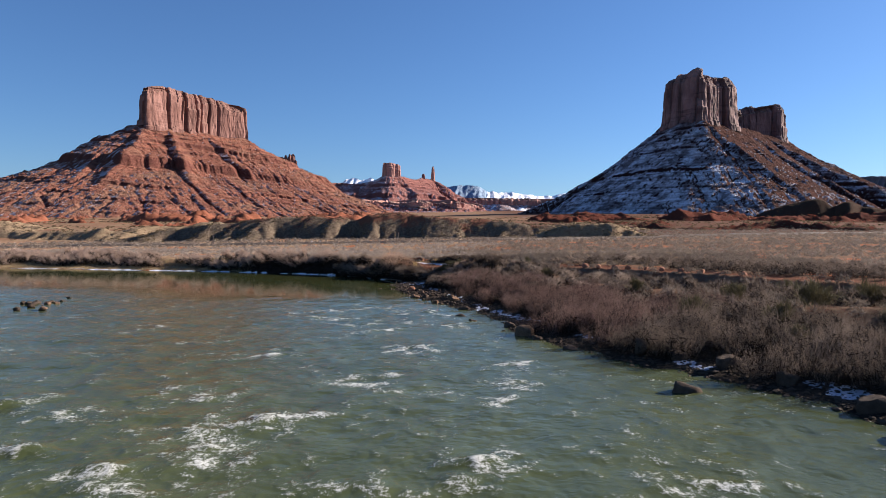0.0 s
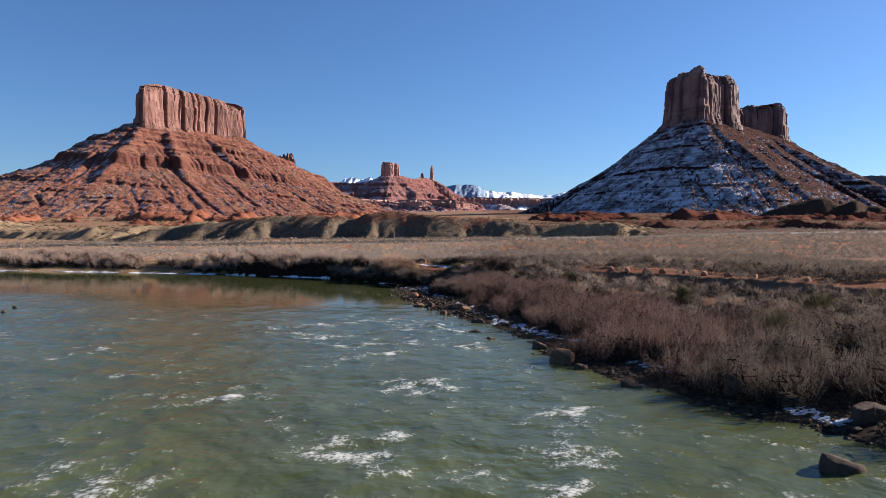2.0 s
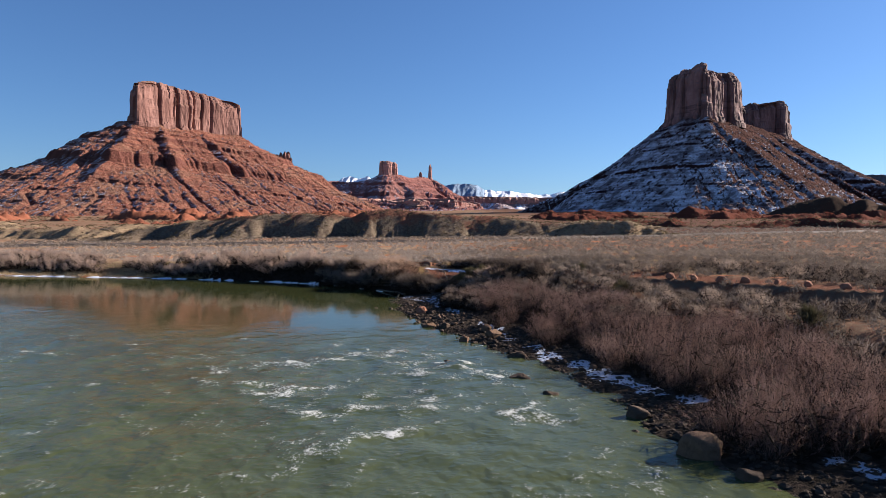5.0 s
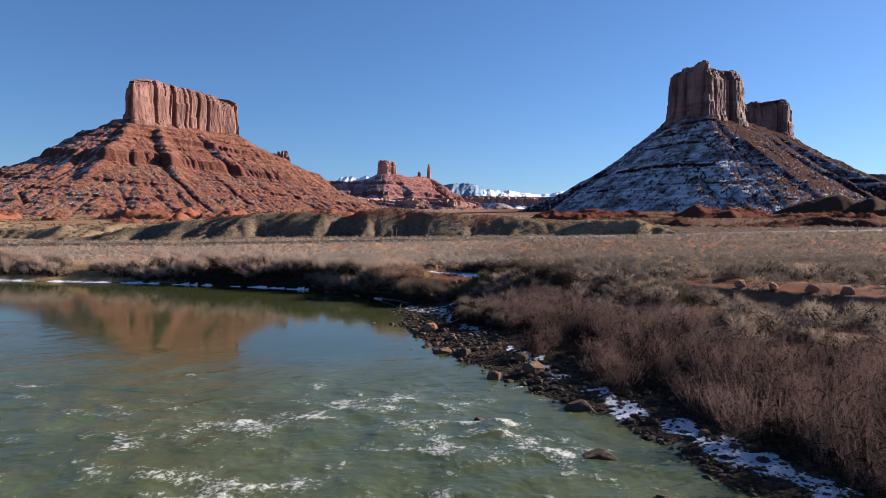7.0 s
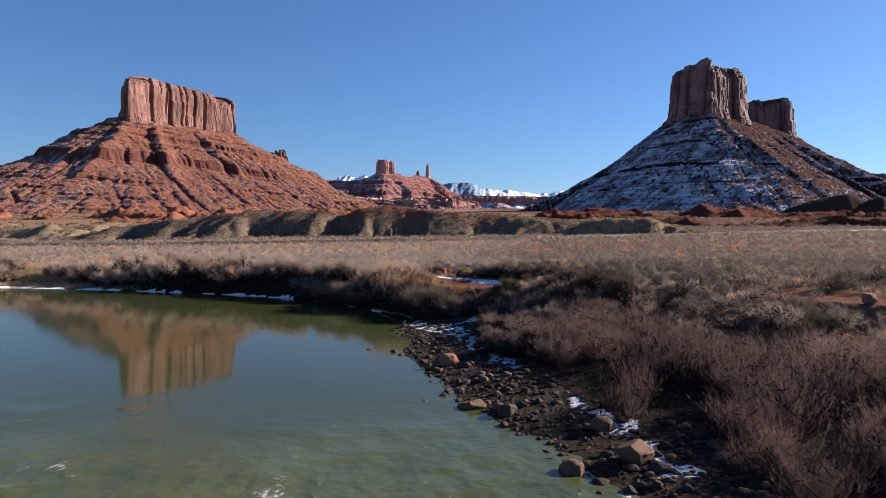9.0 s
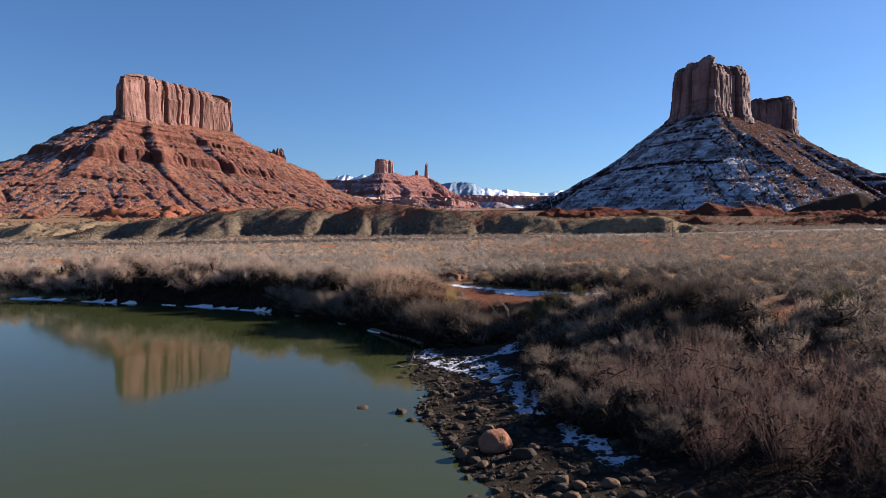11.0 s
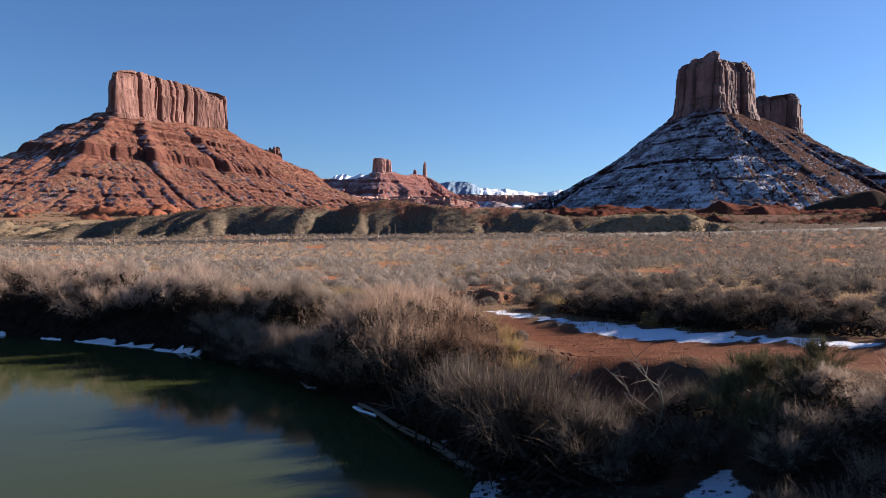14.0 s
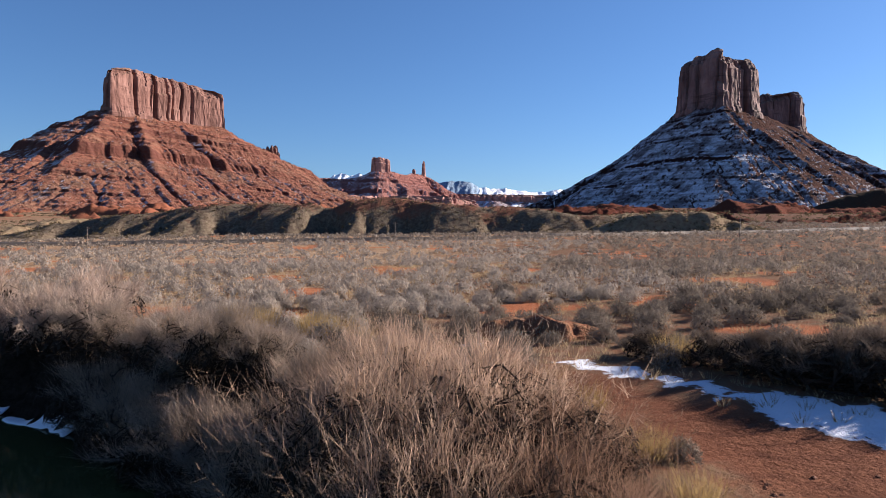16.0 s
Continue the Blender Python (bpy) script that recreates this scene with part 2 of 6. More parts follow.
# ---- the lie of the land ----
# right bank and far bank of the river at water level, land on the right hand: x, y, kind of bank (0 gravel beach, 1 steep)
BANK = [(120, -420, 0), (70, -150, 0), (40, -50, 0), (29, 0, 0), (25, 20, 0), (22, 33, 0), (18, 40, 0), (14.5, 46, 0), (10.8, 52, 0),
        (8, 58, 0), (6.4, 63, 0), (5.4, 70, 0), (4.2, 76, 0), (2.2, 82, 0), (-0.4, 86, 0), (-2.8, 93, 0), (-5.6, 99, 0), (-7.8, 105, 0),
        (-10.5, 114, 0), (-12, 119, 0), (-11.6, 123, 0), (-13, 129, 0), (-13.2, 134, 0.1), (-12.6, 139, 0.4), (-15, 144.5, 0.9),
        (-18.2, 149, 1), (-21.5, 153.5, 1), (-27, 160, 1), (-36, 165.4, 1), (-45, 169.2, 1), (-57, 172.2, 1), (-66, 174.6, 0.65),
        (-95, 177, 0.3), (-140, 179, 0.25), (-320, 190, 0.25), (-800, 260, 0.25)]
LEFT_BANK = [(-1500, 120, 0), (-600, 80, 0), (-330, 60, 0), (-215, 0, 0), (-170, -150, 0), (-160, -420, 0)]
# the dirt track to the water: centre line, half width
TRACK = [(-10.2, 158.5, 1.8), (-8.6, 153, 2.2), (-5, 150.5, 3.8), (-1, 147.5, 3.4), (3, 144.5, 2.6), (10, 138, 2.4), (18, 128, 2.6), (23.5, 121, 2.8),
         (27.5, 114.5, 3.0), (31.5, 106, 3.0), (36, 98.5, 3.0), (41, 90, 3.0), (48, 79, 3.0), (60, 64, 3.0), (85, 44, 3.0)]
RAMP = [(-6.3, 147, 2.0), (-6.2, 140, 1.7), (-6.6, 137, 0.8)]


def terrace(x, y):
    """The scrub plain above the banks, rising to the foot of the mesas."""
    t = 3.3 + 0.0235 * np.clip(y - 150, 0, 330) + 0.055 * np.clip(y - 480, 0, 770) + 0.045 * np.clip(y - 1250, 0, 1e5)
    t = t + np.clip(x, -260, 260) * (0.012 + 0.012 * sstep(150, 330, y)) * sstep(90, 200, y)
    t = t + 0.05 * np.clip(x + 8, 0, 34) * (1 - sstep(120, 260, y))
    t = t + 0.25 * fbm(x / 23, y / 23, 3, 5) + 0.8 * fbm(x / 120, y / 120, 2, 8) * sstep(180, 300, y)
    return t


def below_road(x, y):
    """Distance in front of the dirt road, towards the river."""
    d, _, side, _, _ = along(TRACK, x, y)
    return d * side


def ground_z(x, y):
    x, y = np.asarray(x, float), np.asarray(y, float)
    d, kind, side, _, _ = along(BANK, x, y)
    wob = 0.9 * fbm(x / 4.1, y / 4.1, 3, 21)
    s = d * side + wob * np.clip(d, 0, 1.5)
    d2, _, side2, _, _ = along(LEFT_BANK, x, y)
    s = np.maximum(s, d2 * side2)
    gravel = 6.0 * (1 - kind) + 0.8 * kind
    rise = 18.0 * (1 - kind) + 2.3 * kind
    rise = rise * (1 - 0.45 * sstep(118, 132, y) * (1 - kind))
    top = terrace(x, y) - 2.0 * sstep(3.4, 6.4, below_road(x, y)) * sstep(10, 24, x) * sstep(30, 70, y)
    g0 = 0.11 * np.clip(s, 0, gravel)
    u = np.clip((s - gravel) / rise, 0, 1)
    shape = (0.72 * u + 0.28 * sstep(0.78, 0.95, u)) * (1 - kind) + sstep(0, 1, u) * kind
    land = g0 + (top - g0) * shape
    td, tw, _, _, _ = along(TRACK, x, y)
    on = 1 - sstep(tw - 0.5, tw + 0.9, td + 0.9 * fbm(x / 2.6, y / 2.6, 3, 71))
    rd, rw, _, _, _ = along(RAMP, x, y)
    on = np.maximum(on, 1 - sstep(rw - 0.4, rw + 0.6, rd + 0.6 * fbm(x / 2.1, y / 2.1, 3, 72)))
    land = np.where(s > 4, land - 0.22 * on, land)
    land = land + 0.07 * fbm(x / 1.6, y / 1.6, 3, 40) * (1 - 0.7 * on)
    bed = -np.clip(-s * 0.3, 0, 2.2)
    return np.where(s > 0, land, bed), s, on, kind


def on_ground(x, y):
    return ground_z(np.array([x]), np.array([y]))[0][0]


gx = steps([(-6000, 700), (-700, 60), (-200, 9), (-80, 1.3), (-40, 0.9), (30, 0.9), (70, 1.3), (200, 8), (700, 60), (6000, 700)])
gy = steps([(-700, 120), (-60, 12), (15, 1.2), (40, 0.9), (175, 0.9), (230, 1.5), (500, 8), (1200, 50), (4950, 400)])
GX, GY = np.meshgrid(gx, gy)
GZ, GS, GON, GKIND = ground_z(GX, GY)
gravel_mask = (1 - sstep(3.5, 8.0, GS + 1.2 * fbm(GX / 3, GY / 3, 2, 3))) * (1 - GKIND) * sstep(-85, -58, GX)
# snow lies in the shade of the bank scrub and along the track
def patch(points, seed, soft=0.3, lace=0.7):
    d, w, _, _, _ = along(points, GX, GY)
    return 1 - sstep(0.0, soft, d - w * (0.75 + lace * fbm(GX / 1.9, GY / 1.9, 4, seed)))


SNOW_STRIP = [(-10.6, 162.6, 0.6), (-8, 159.8, 0.9), (-6.2, 157.0, 1.3), (-4.2, 154.8, 1.6), (-2.2, 152.6, 1.4), (0.9, 150.0, 1.0), (3.6, 147.8, 0.7), (8, 144.6, 0.4)]
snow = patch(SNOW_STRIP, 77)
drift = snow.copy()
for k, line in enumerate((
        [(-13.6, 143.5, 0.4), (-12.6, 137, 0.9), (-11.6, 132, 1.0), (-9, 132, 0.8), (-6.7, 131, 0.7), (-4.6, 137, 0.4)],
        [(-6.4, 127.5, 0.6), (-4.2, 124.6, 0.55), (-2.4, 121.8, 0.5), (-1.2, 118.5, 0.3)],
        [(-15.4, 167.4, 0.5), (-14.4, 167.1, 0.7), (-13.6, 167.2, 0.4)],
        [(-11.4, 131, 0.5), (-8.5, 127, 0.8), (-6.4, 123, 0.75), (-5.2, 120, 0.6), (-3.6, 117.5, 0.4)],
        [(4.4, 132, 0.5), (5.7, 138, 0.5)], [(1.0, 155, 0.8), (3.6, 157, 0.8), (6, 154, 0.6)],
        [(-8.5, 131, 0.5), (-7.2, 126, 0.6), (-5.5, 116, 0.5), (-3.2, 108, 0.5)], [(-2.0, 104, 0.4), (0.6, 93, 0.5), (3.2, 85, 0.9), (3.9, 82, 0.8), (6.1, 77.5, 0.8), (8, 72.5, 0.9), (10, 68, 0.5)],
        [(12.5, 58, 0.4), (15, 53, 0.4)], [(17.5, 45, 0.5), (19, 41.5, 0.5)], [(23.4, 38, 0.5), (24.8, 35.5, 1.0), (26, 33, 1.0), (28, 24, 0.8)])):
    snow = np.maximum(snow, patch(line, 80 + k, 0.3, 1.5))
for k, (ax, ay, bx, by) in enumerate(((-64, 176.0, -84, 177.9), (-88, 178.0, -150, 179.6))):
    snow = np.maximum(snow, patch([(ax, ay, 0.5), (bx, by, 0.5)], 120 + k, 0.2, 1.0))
clay = sstep(400, 500, GY + 30 * fbm(GX / 60, GY / 60, 3, 91))
worn = 0.92 * sstep(-62, -14, GX - 0.2 * (GY - 150) + 18 * fbm(GX / 40, GY / 40, 3, 95)) * (1 - 0.4 * sstep(260, 420, GY))
snow = np.where((GKIND > 0.5) & (GS > 1.05) & (GS < 4.5) & (drift < 0.05), 0, snow)
# Shade under the willows and down the steep bank, put into the colour.
bank_shade = np.clip((1 - sstep(14, 24, GS + 3 * fbm(GX / 6, GY / 6, 2, 4))) * (1 - GKIND) + (1 - sstep(3.0, 6.0, GS)) * GKIND, 0, 1) * sstep(-85, -58, GX) * (1 - GON)
bare = sstep(0.4, 0.65, fbm(GX / 9, GY / 9, 3, 33) + 0.2 * sstep(160, 200, GY) - 0.25)
BARE = ((-23.5, 217, 4.6), (-28.6, 192, 2.6), (-55.8, 232, 3.0), (-25.5, 177, 2.0), (-12, 179, 2.0))
for bx, by, br in BARE:
    bare = np.maximum(bare, 1 - sstep(0.6, 1.2, np.hypot((GX - bx) / br, (GY - by) / (br * 1.6)) + 0.4 * fbm(GX / 2, GY / 2, 2, 12)))


def ground_material():
    m, nt, b = material("river plain soil")
    big = noise_tex(nt, 0.08, 6, 0.65)
    fine = noise_tex(nt, 1.6, 6, 0.75)
    grit = noise_tex(nt, 9.0, 4, 0.7)
    straw = mix(nt, ramp(nt, big, [(0.35, 0.0), (0.65, 1.0)]), (0.26, 0.185, 0.115), (0.42, 0.31, 0.2))
    straw = mix(nt, attr(nt, "worn"), straw, (0.125, 0.084, 0.056))
    soil = mix(nt, ramp(nt, big, [(0.35, 0.0), (0.7, 1.0)]), (0.17, 0.078, 0.047), (0.125, 0.065, 0.041))
    col = mix(nt, ramp(nt, fine, [(0.4, 0.0), (0.58, 1.0)]), soil, straw)
    col = mix(nt, ramp(nt, attr(nt, "bare"), [(0.2, 0.0), (0.8, 0.8)]), col, (0.3, 0.105, 0.05))
    redclay = mix(nt, ramp(nt, noise_tex(nt, 0.03, 6, 0.7), [(0.42, 0.0), (0.58, 1.0)]), (0.2, 0.14, 0.09), (0.18, 0.095, 0.06))
    redclay = mix(nt, attr(nt, "rust"), redclay, (0.1, 0.05, 0.034))
    col = mix(nt, calc(nt, "MULTIPLY", attr(nt, "clay"), 0.9), col, redclay)
    # Near-black brown for the painted bank shade.
    shade_soil = mix(nt, ramp(nt, fine, [(0.4, 0.0), (0.65, 1.0)]), (0.012, 0.009, 0.007), (0.036, 0.026, 0.02))
    col = mix(nt, attr(nt, "bank_shade"), col, shade_soil)
    dust = mix(nt, ramp(nt, grit, [(0.4, 0.0), (0.7, 1.0)]), (0.15, 0.064, 0.038), (0.09, 0.038, 0.023))
    dust = mix(nt, ramp(nt, noise_tex(nt, 0.7, 5, 0.75, stretch=(1, 2.2, 1)), [(0.5, 0.0), (0.62, 0.7)]), dust, (0.07, 0.028, 0.018))
    col = mix(nt, attr(nt, "track"), col, dust)
    pebble = nt.nodes.new("ShaderNodeTexVoronoi")
    pebble.inputs["Scale"].default_value = 3.2
    nt.links.new(nt.nodes.new("ShaderNodeNewGeometry").outputs["Position"], pebble.inputs["Vector"])
    # Beach gravel is near black: the willows' shade is put into it.
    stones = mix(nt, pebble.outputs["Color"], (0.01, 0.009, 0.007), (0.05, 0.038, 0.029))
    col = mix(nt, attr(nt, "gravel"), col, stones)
    sn = calc(nt, "ADD", attr(nt, "snow"), calc(nt, "MULTIPLY", calc(nt, "SUBTRACT", noise_tex(nt, 1.6, 5, 0.7), 0.5), 1.5))
    sn = calc(nt, "SUBTRACT", sn, calc(nt, "MULTIPLY", ramp(nt, noise_tex(nt, 5.0, 3, 0.7), [(0.56, 0.0), (0.66, 0.7)]), calc(nt, "SUBTRACT", 1.0, attr(nt, "drift"))))
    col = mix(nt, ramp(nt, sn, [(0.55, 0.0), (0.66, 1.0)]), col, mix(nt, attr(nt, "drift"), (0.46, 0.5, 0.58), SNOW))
    nt.links.new(col, b.inputs["Base Color"])
    b.inputs["Roughness"].default_value = 1.0
    b.inputs["Specular IOR Level"].default_value = 0.02
    bump(nt, b, calc(nt, "ADD", fine, calc(nt, "MULTIPLY", grit, 0.3)), 0.22, 1.0)
    return m


ground = new("ground", grid_mesh("ground", GX, GY, GZ, ground_material(), {"track": GON, "snow": snow, "gravel": gravel_mask, "bare": bare, "bank_shade": bank_shade, "clay": clay, "drift": drift, "worn": worn, "rust": sstep(20, 130, GX + 40 * fbm(GX / 70, GY / 70, 3, 97))}))
tagged(ground, "red and straw-coloured river plain with gravel beach and snow patches", "ground", kind="structure")


# ---- the river ----
def water_material():
    m, nt, b = material("silty green river water")
    big = noise_tex(nt, 0.11, 4, 0.6)
    col = mix(nt, ramp(nt, big, [(0.35, 0.0), (0.65, 1.0)]), (0.041, 0.052, 0.02), (0.058, 0.07, 0.03))
    chop = attr(nt, "chop")
    col = mix(nt, ramp(nt, chop, [(0.0, 0.0), (0.5, 1.0)]), (0.034, 0.041, 0.0155), col)
    crest = noise_tex(nt, 0.75, 4, 0.65, stretch=(1, 0.85, 1))
    swell = noise_tex(nt, 0.75, 2, 0.5, stretch=(1, 0.85, 1))
    lace = noise_tex(nt, 4.6, 6, 0.85, stretch=(1, 0.8, 1))
    clus = noise_tex(nt, 0.14, 3, 0.6)
    fm = calc(nt, "ADD", crest, calc(nt, "MULTIPLY", calc(nt, "SUBTRACT", lace, 0.5), 1.25))
    fm = calc(nt, "ADD", fm, calc(nt, "MULTIPLY", calc(nt, "SUBTRACT", clus, 0.5), 0.55))
    fm = calc(nt, "ADD", fm, calc(nt, "MULTIPLY", calc(nt, "SUBTRACT", chop, 1.0), 0.34))
    fm = calc(nt, "ADD", fm, calc(nt, "MULTIPLY", attr(nt, "foam"), 0.23))
    fmask = ramp(nt, fm, [(0.67, 0.0), (0.9, 1.0)])
    col = mix(nt, fmask, col, (0.5, 0.52, 0.5))
    nt.links.new(col, b.inputs["Base Color"])
    nt.links.new(ramp(nt, fmask, [(0.0, 0.06), (1.0, 0.7)]), b.inputs["Roughness"])
    b.inputs["IOR"].default_value = 1.33
    b.inputs["Specular IOR Level"].default_value = 0.14
    ripple = noise_tex(nt, 2.2, 5, 0.65, stretch=(1, 0.9, 1))
    h = calc(nt, "ADD", calc(nt, "MULTIPLY", swell, 0.25), calc(nt, "MULTIPLY", ripple, 0.06))
    bump(nt, b, calc(nt, "MULTIPLY", h, chop), 0.75, 1.0)
    return m


wx = steps([(-2500, 300), (-200, 12), (-60, 0.9), (-30, 0.5), (24, 0.5), (45, 2), (140, 20)])
wy = steps([(-600, 80), (-40, 4), (6, 0.42), (60, 0.5), (110, 0.8), (185, 1.5), (300, 40)])
WX, WY = np.meshgrid(wx, wy)
chop = 0.016 + 0.984 * (1 - sstep(82, 112, WY + 0.12 * WX + 7 * fbm(WX / 25, WY / 25, 2, 7))) ** 1.2
chop = np.maximum(chop, 0.6 * (1 - sstep(0.5, 1.3, np.hypot((WX + 7) / 14, (WY - 68) / 9))))
warp = 1.6 * fbm(WX / 7, WY / 7, 2, 14)
wave = ridged((WX + warp) / 3.6, (WY + warp) / 4.2, 3, 51) * 0.5 + 0.5 * fbm(WX / 1.7, WY / 1.9, 3, 53)
WZ = 0.16 * wave * chop
foam = np.zeros(WX.shape)
for rx, ry, rr, rh in ((-12.2, 17.6, 2.4, 0.3), (-10.2, 24.8, 1.8, 0.28), (-2.9, 16.8, 2.6, 0.32), (1.9, 17.4, 1.4, 0.35), (11.4, 18.4, 2.4, 0.3), (-17.7, 21.5, 2.0, 0.25), (2.3, 20.6, 1.6, 0.2), (-7.5, 27.5, 2.0, 0.22),
                       (3.4, 32.5, 1.8, 0.16), (-13.0, 31, 2.0, 0.2), (-4.5, 35.5, 1.8, 0.16), (5.5, 44.5, 2.0, 0.16), (-14, 45, 2.2, 0.12), (-3, 50, 2.0, 0.12), (-1.5, 75.8, 1.8, 0.12), (-5.2, 80.4, 1.6, 0.1), (-10, 66, 2.4, 0.14), (-7, 62, 2.0, 0.12), (0, 66, 1.6, 0.1), (-4.2, 70.2, 2.2, 0.12),
                       (-16.1, 33.1, 1.6, 0.22), (-8.6, 26.0, 1.2, 0.2), (-19.3, 26.8, 2.2, 0.2), (-6.4, 37.4, 1.8, 0.18), (-3.7, 39.5, 1.6, 0.16), (4.6, 36.5, 2.0, 0.2), (2.8, 21.0, 1.8, 0.2), (-9.4, 20.9, 1.8, 0.22), (-23.6, 30.2, 2.0, 0.2),
                       (-13.9, 70.6, 2.0, 0.14), (-5, 74.7, 1.6, 0.14), (-31.0, 96.1, 1.7, 0.12), (-11.9, 83.8, 1.5, 0.14), (-15.5, 78.5, 2.0, 0.18), (-15.7, 72.3, 2.2, 0.2), (-5.7, 84.3, 1.6, 0.14), (-5.3, 75.7, 1.7, 0.16), (-3.1, 79.9, 1.4, 0.14),
                       (-20.2, 76.8, 1.8, 0.14), (-13.1, 80.8, 1.2, 0.12), (-28.9, 97.6, 1.5, 0.06), (-13.9, 93.2, 0.5, 0.05), (-9.0, 84.6, 2.2, 0.2), (-6.8, 79.4, 2.2, 0.2), (-3.2, 79.0, 1.8, 0.16), (-14.2, 89.8, 1.2, 0.08), (-22.5, 90.5, 1.2, 0.08)):
    bend = 0.5 * np.sin(0.9 * WX + rx) + 1.2 * fbm(WX / 1.8, WY / 1.8, 2, 58)
    hump = np.exp(-(((WX - rx) / rr) ** 2 + ((WY - ry - bend) / 0.8) ** 2))
    WZ = WZ + rh * hump * (0.5 + 0.9 * np.clip(wave, 0, 1))
    foam = np.maximum(foam, np.exp(-(((WX - rx) / (rr * 1.1)) ** 2 + ((WY - ry - bend + 0.3) / 1.25) ** 2)))
water = new("water", grid_mesh("water", WX, WY, WZ, water_material(), {"foam": foam, "chop": chop}))
tagged(water, "silty green river, choppy with white crests and calm further up", "river", kind="structure")


# ---- mesas ----
def eroded(H, floor, res, depth, rounds=10, soften=0.25):
    """Cuts branching gullies into a height field by running water downhill over it; depth is that of the deeper gullies."""
    r, c = H.shape
    n = r * c
    start, H = H, H.copy()
    ids = np.arange(n).reshape(r, c)
    fixed = (H <= floor).ravel()
    edge = np.zeros((r, c), bool)
    edge[0], edge[-1], edge[:, 0], edge[:, -1] = True, True, True, True
    fixed |= edge.ravel()
    for _ in range(rounds):
        P = np.pad(H, 1, mode="edge")
        Q = np.pad(ids, 1, mode="edge")
        steep, to = np.zeros((r, c)), ids.copy()
        for dy in (-1, 0, 1):
            for dx in (-1, 0, 1):
                if dx or dy:
                    g = (H - P[1 + dy:r + 1 + dy, 1 + dx:c + 1 + dx]) / math.hypot(dx, dy)
                    m = g > steep
                    steep, to = np.where(m, g, steep), np.where(m, Q[1 + dy:r + 1 + dy, 1 + dx:c + 1 + dx], to)
        to = np.where(fixed, np.arange(n), to.ravel())
        level, hop = (to != np.arange(n)).astype(np.int64), to
        while True:
            more = level[hop]
            if not more.any():
                break
            level, hop = level + more, hop[hop]
        order = np.argsort(level, kind="stable")
        cuts = np.searchsorted(level[order], np.arange(level.max() + 2))
        area = np.ones(n)
        for k in range(level.max(), 0, -1):
            at = order[cuts[k]:cuts[k + 1]]
            np.add.at(area, to[at], area[at])
        h = H.ravel().copy()
        rate = 0.035 * area ** 0.5
        for k in range(1, level.max() + 1):
            at = order[cuts[k]:cuts[k + 1]]
            h[at] = (h[at] + rate[at] * h[to[at]]) / (1 + rate[at])
        H = h.reshape(r, c)
        P = np.pad(H, 1, mode="edge")
        H = H + soften * ((P[:-2, 1:-1] + P[2:, 1:-1] + P[1:-1, :-2] + P[1:-1, 2:]) / 4 - H)
    cut = start - H
    cut = np.maximum(cut - np.percentile(cut[start > floor], 10), -2.0)
    return start - cut * depth / (np.percentile(cut[start > floor], 92) + 1e-6)


def talus_mesh(name, ridges, box, res, mat, fall, seed, depth=9.0, bands=(), bench=9.0, ledge=0.3, dip=0.0, rubble=1.6, warp=6.0):
    """Debris skirt under ridge lines (x, y, z): falls away at a slope that eases (fall: at the top, at the foot, over how far), gullied by water, with rock bands
    (z, height) that show through it and thin ledges between them."""
    x0, x1, y0, y1 = box
    X, Y = np.meshgrid(np.arange(x0, x1 + res, res), np.arange(y0, y1 + res, res))
    H = np.full(X.shape, -500.0)
    wx_, wy_ = X + warp * fbm(X / 50, Y / 50, 4, seed), Y + warp * fbm(X / 50, Y / 50, 4, seed + 9)
    for line in ridges:
        d, z, _, _, _ = along(line, wx_, wy_)
        d = np.sqrt(d * d + 25) - 5
        H = np.maximum(H, z - fall[1] * d - (fall[0] - fall[1]) * fall[2] * (1 - np.exp(-d / fall[2])))
    G = terrace(X, Y)
    big = res / 3
    H = H + 2.2 * big * fbm(X / (45 * big), Y / (45 * big), 5, seed + 41)
    H = eroded(H, G - 4, res, depth, 10, 0.45)
    tilt = dip * (X - 0.5 * (x0 + x1))
    for bz, bh in bands:
        hn = H + tilt + 5 * fbm(X / 140, Y / 140, 3, seed + int(bz))
        there = np.clip(0.8 + 1.3 * fbm(X / 130, Y / 130, 3, seed + 51 + int(bz)), 0, 1)
        wide = 2.2 * bh
        H = H + bh * there * (sstep(bz - 0.25 * bh, bz + 0.25 * bh, hn) - np.clip((hn - bz + wide) / (2 * wide), 0, 1))
    t = (H + tilt + 3 * fbm(X / 120, Y / 120, 3, seed + 11)) / bench
    k = np.floor(t)
    f = t - k
    amt = np.clip(ledge + 0.9 * fbm(X / 60 + 3 * k, Y / 60, 3, seed + 17), 0, 1) * (0.3 + 0.7 * hashed(k, 0 * k, seed + 13))
    H = H + amt * bench * 0.55 * (sstep(0.7, 0.84, f) - f)
    H = H + 0.9 * fbm(X / 11, Y / 11, 3, seed + 21) + rubble * np.clip(fbm(X / 7, Y / 7, 2, seed + 27) - 0.25, 0, 1) * 2
    return grid_mesh(name, X, Y, H, mat, smooth=False, keep=H > G - 6)


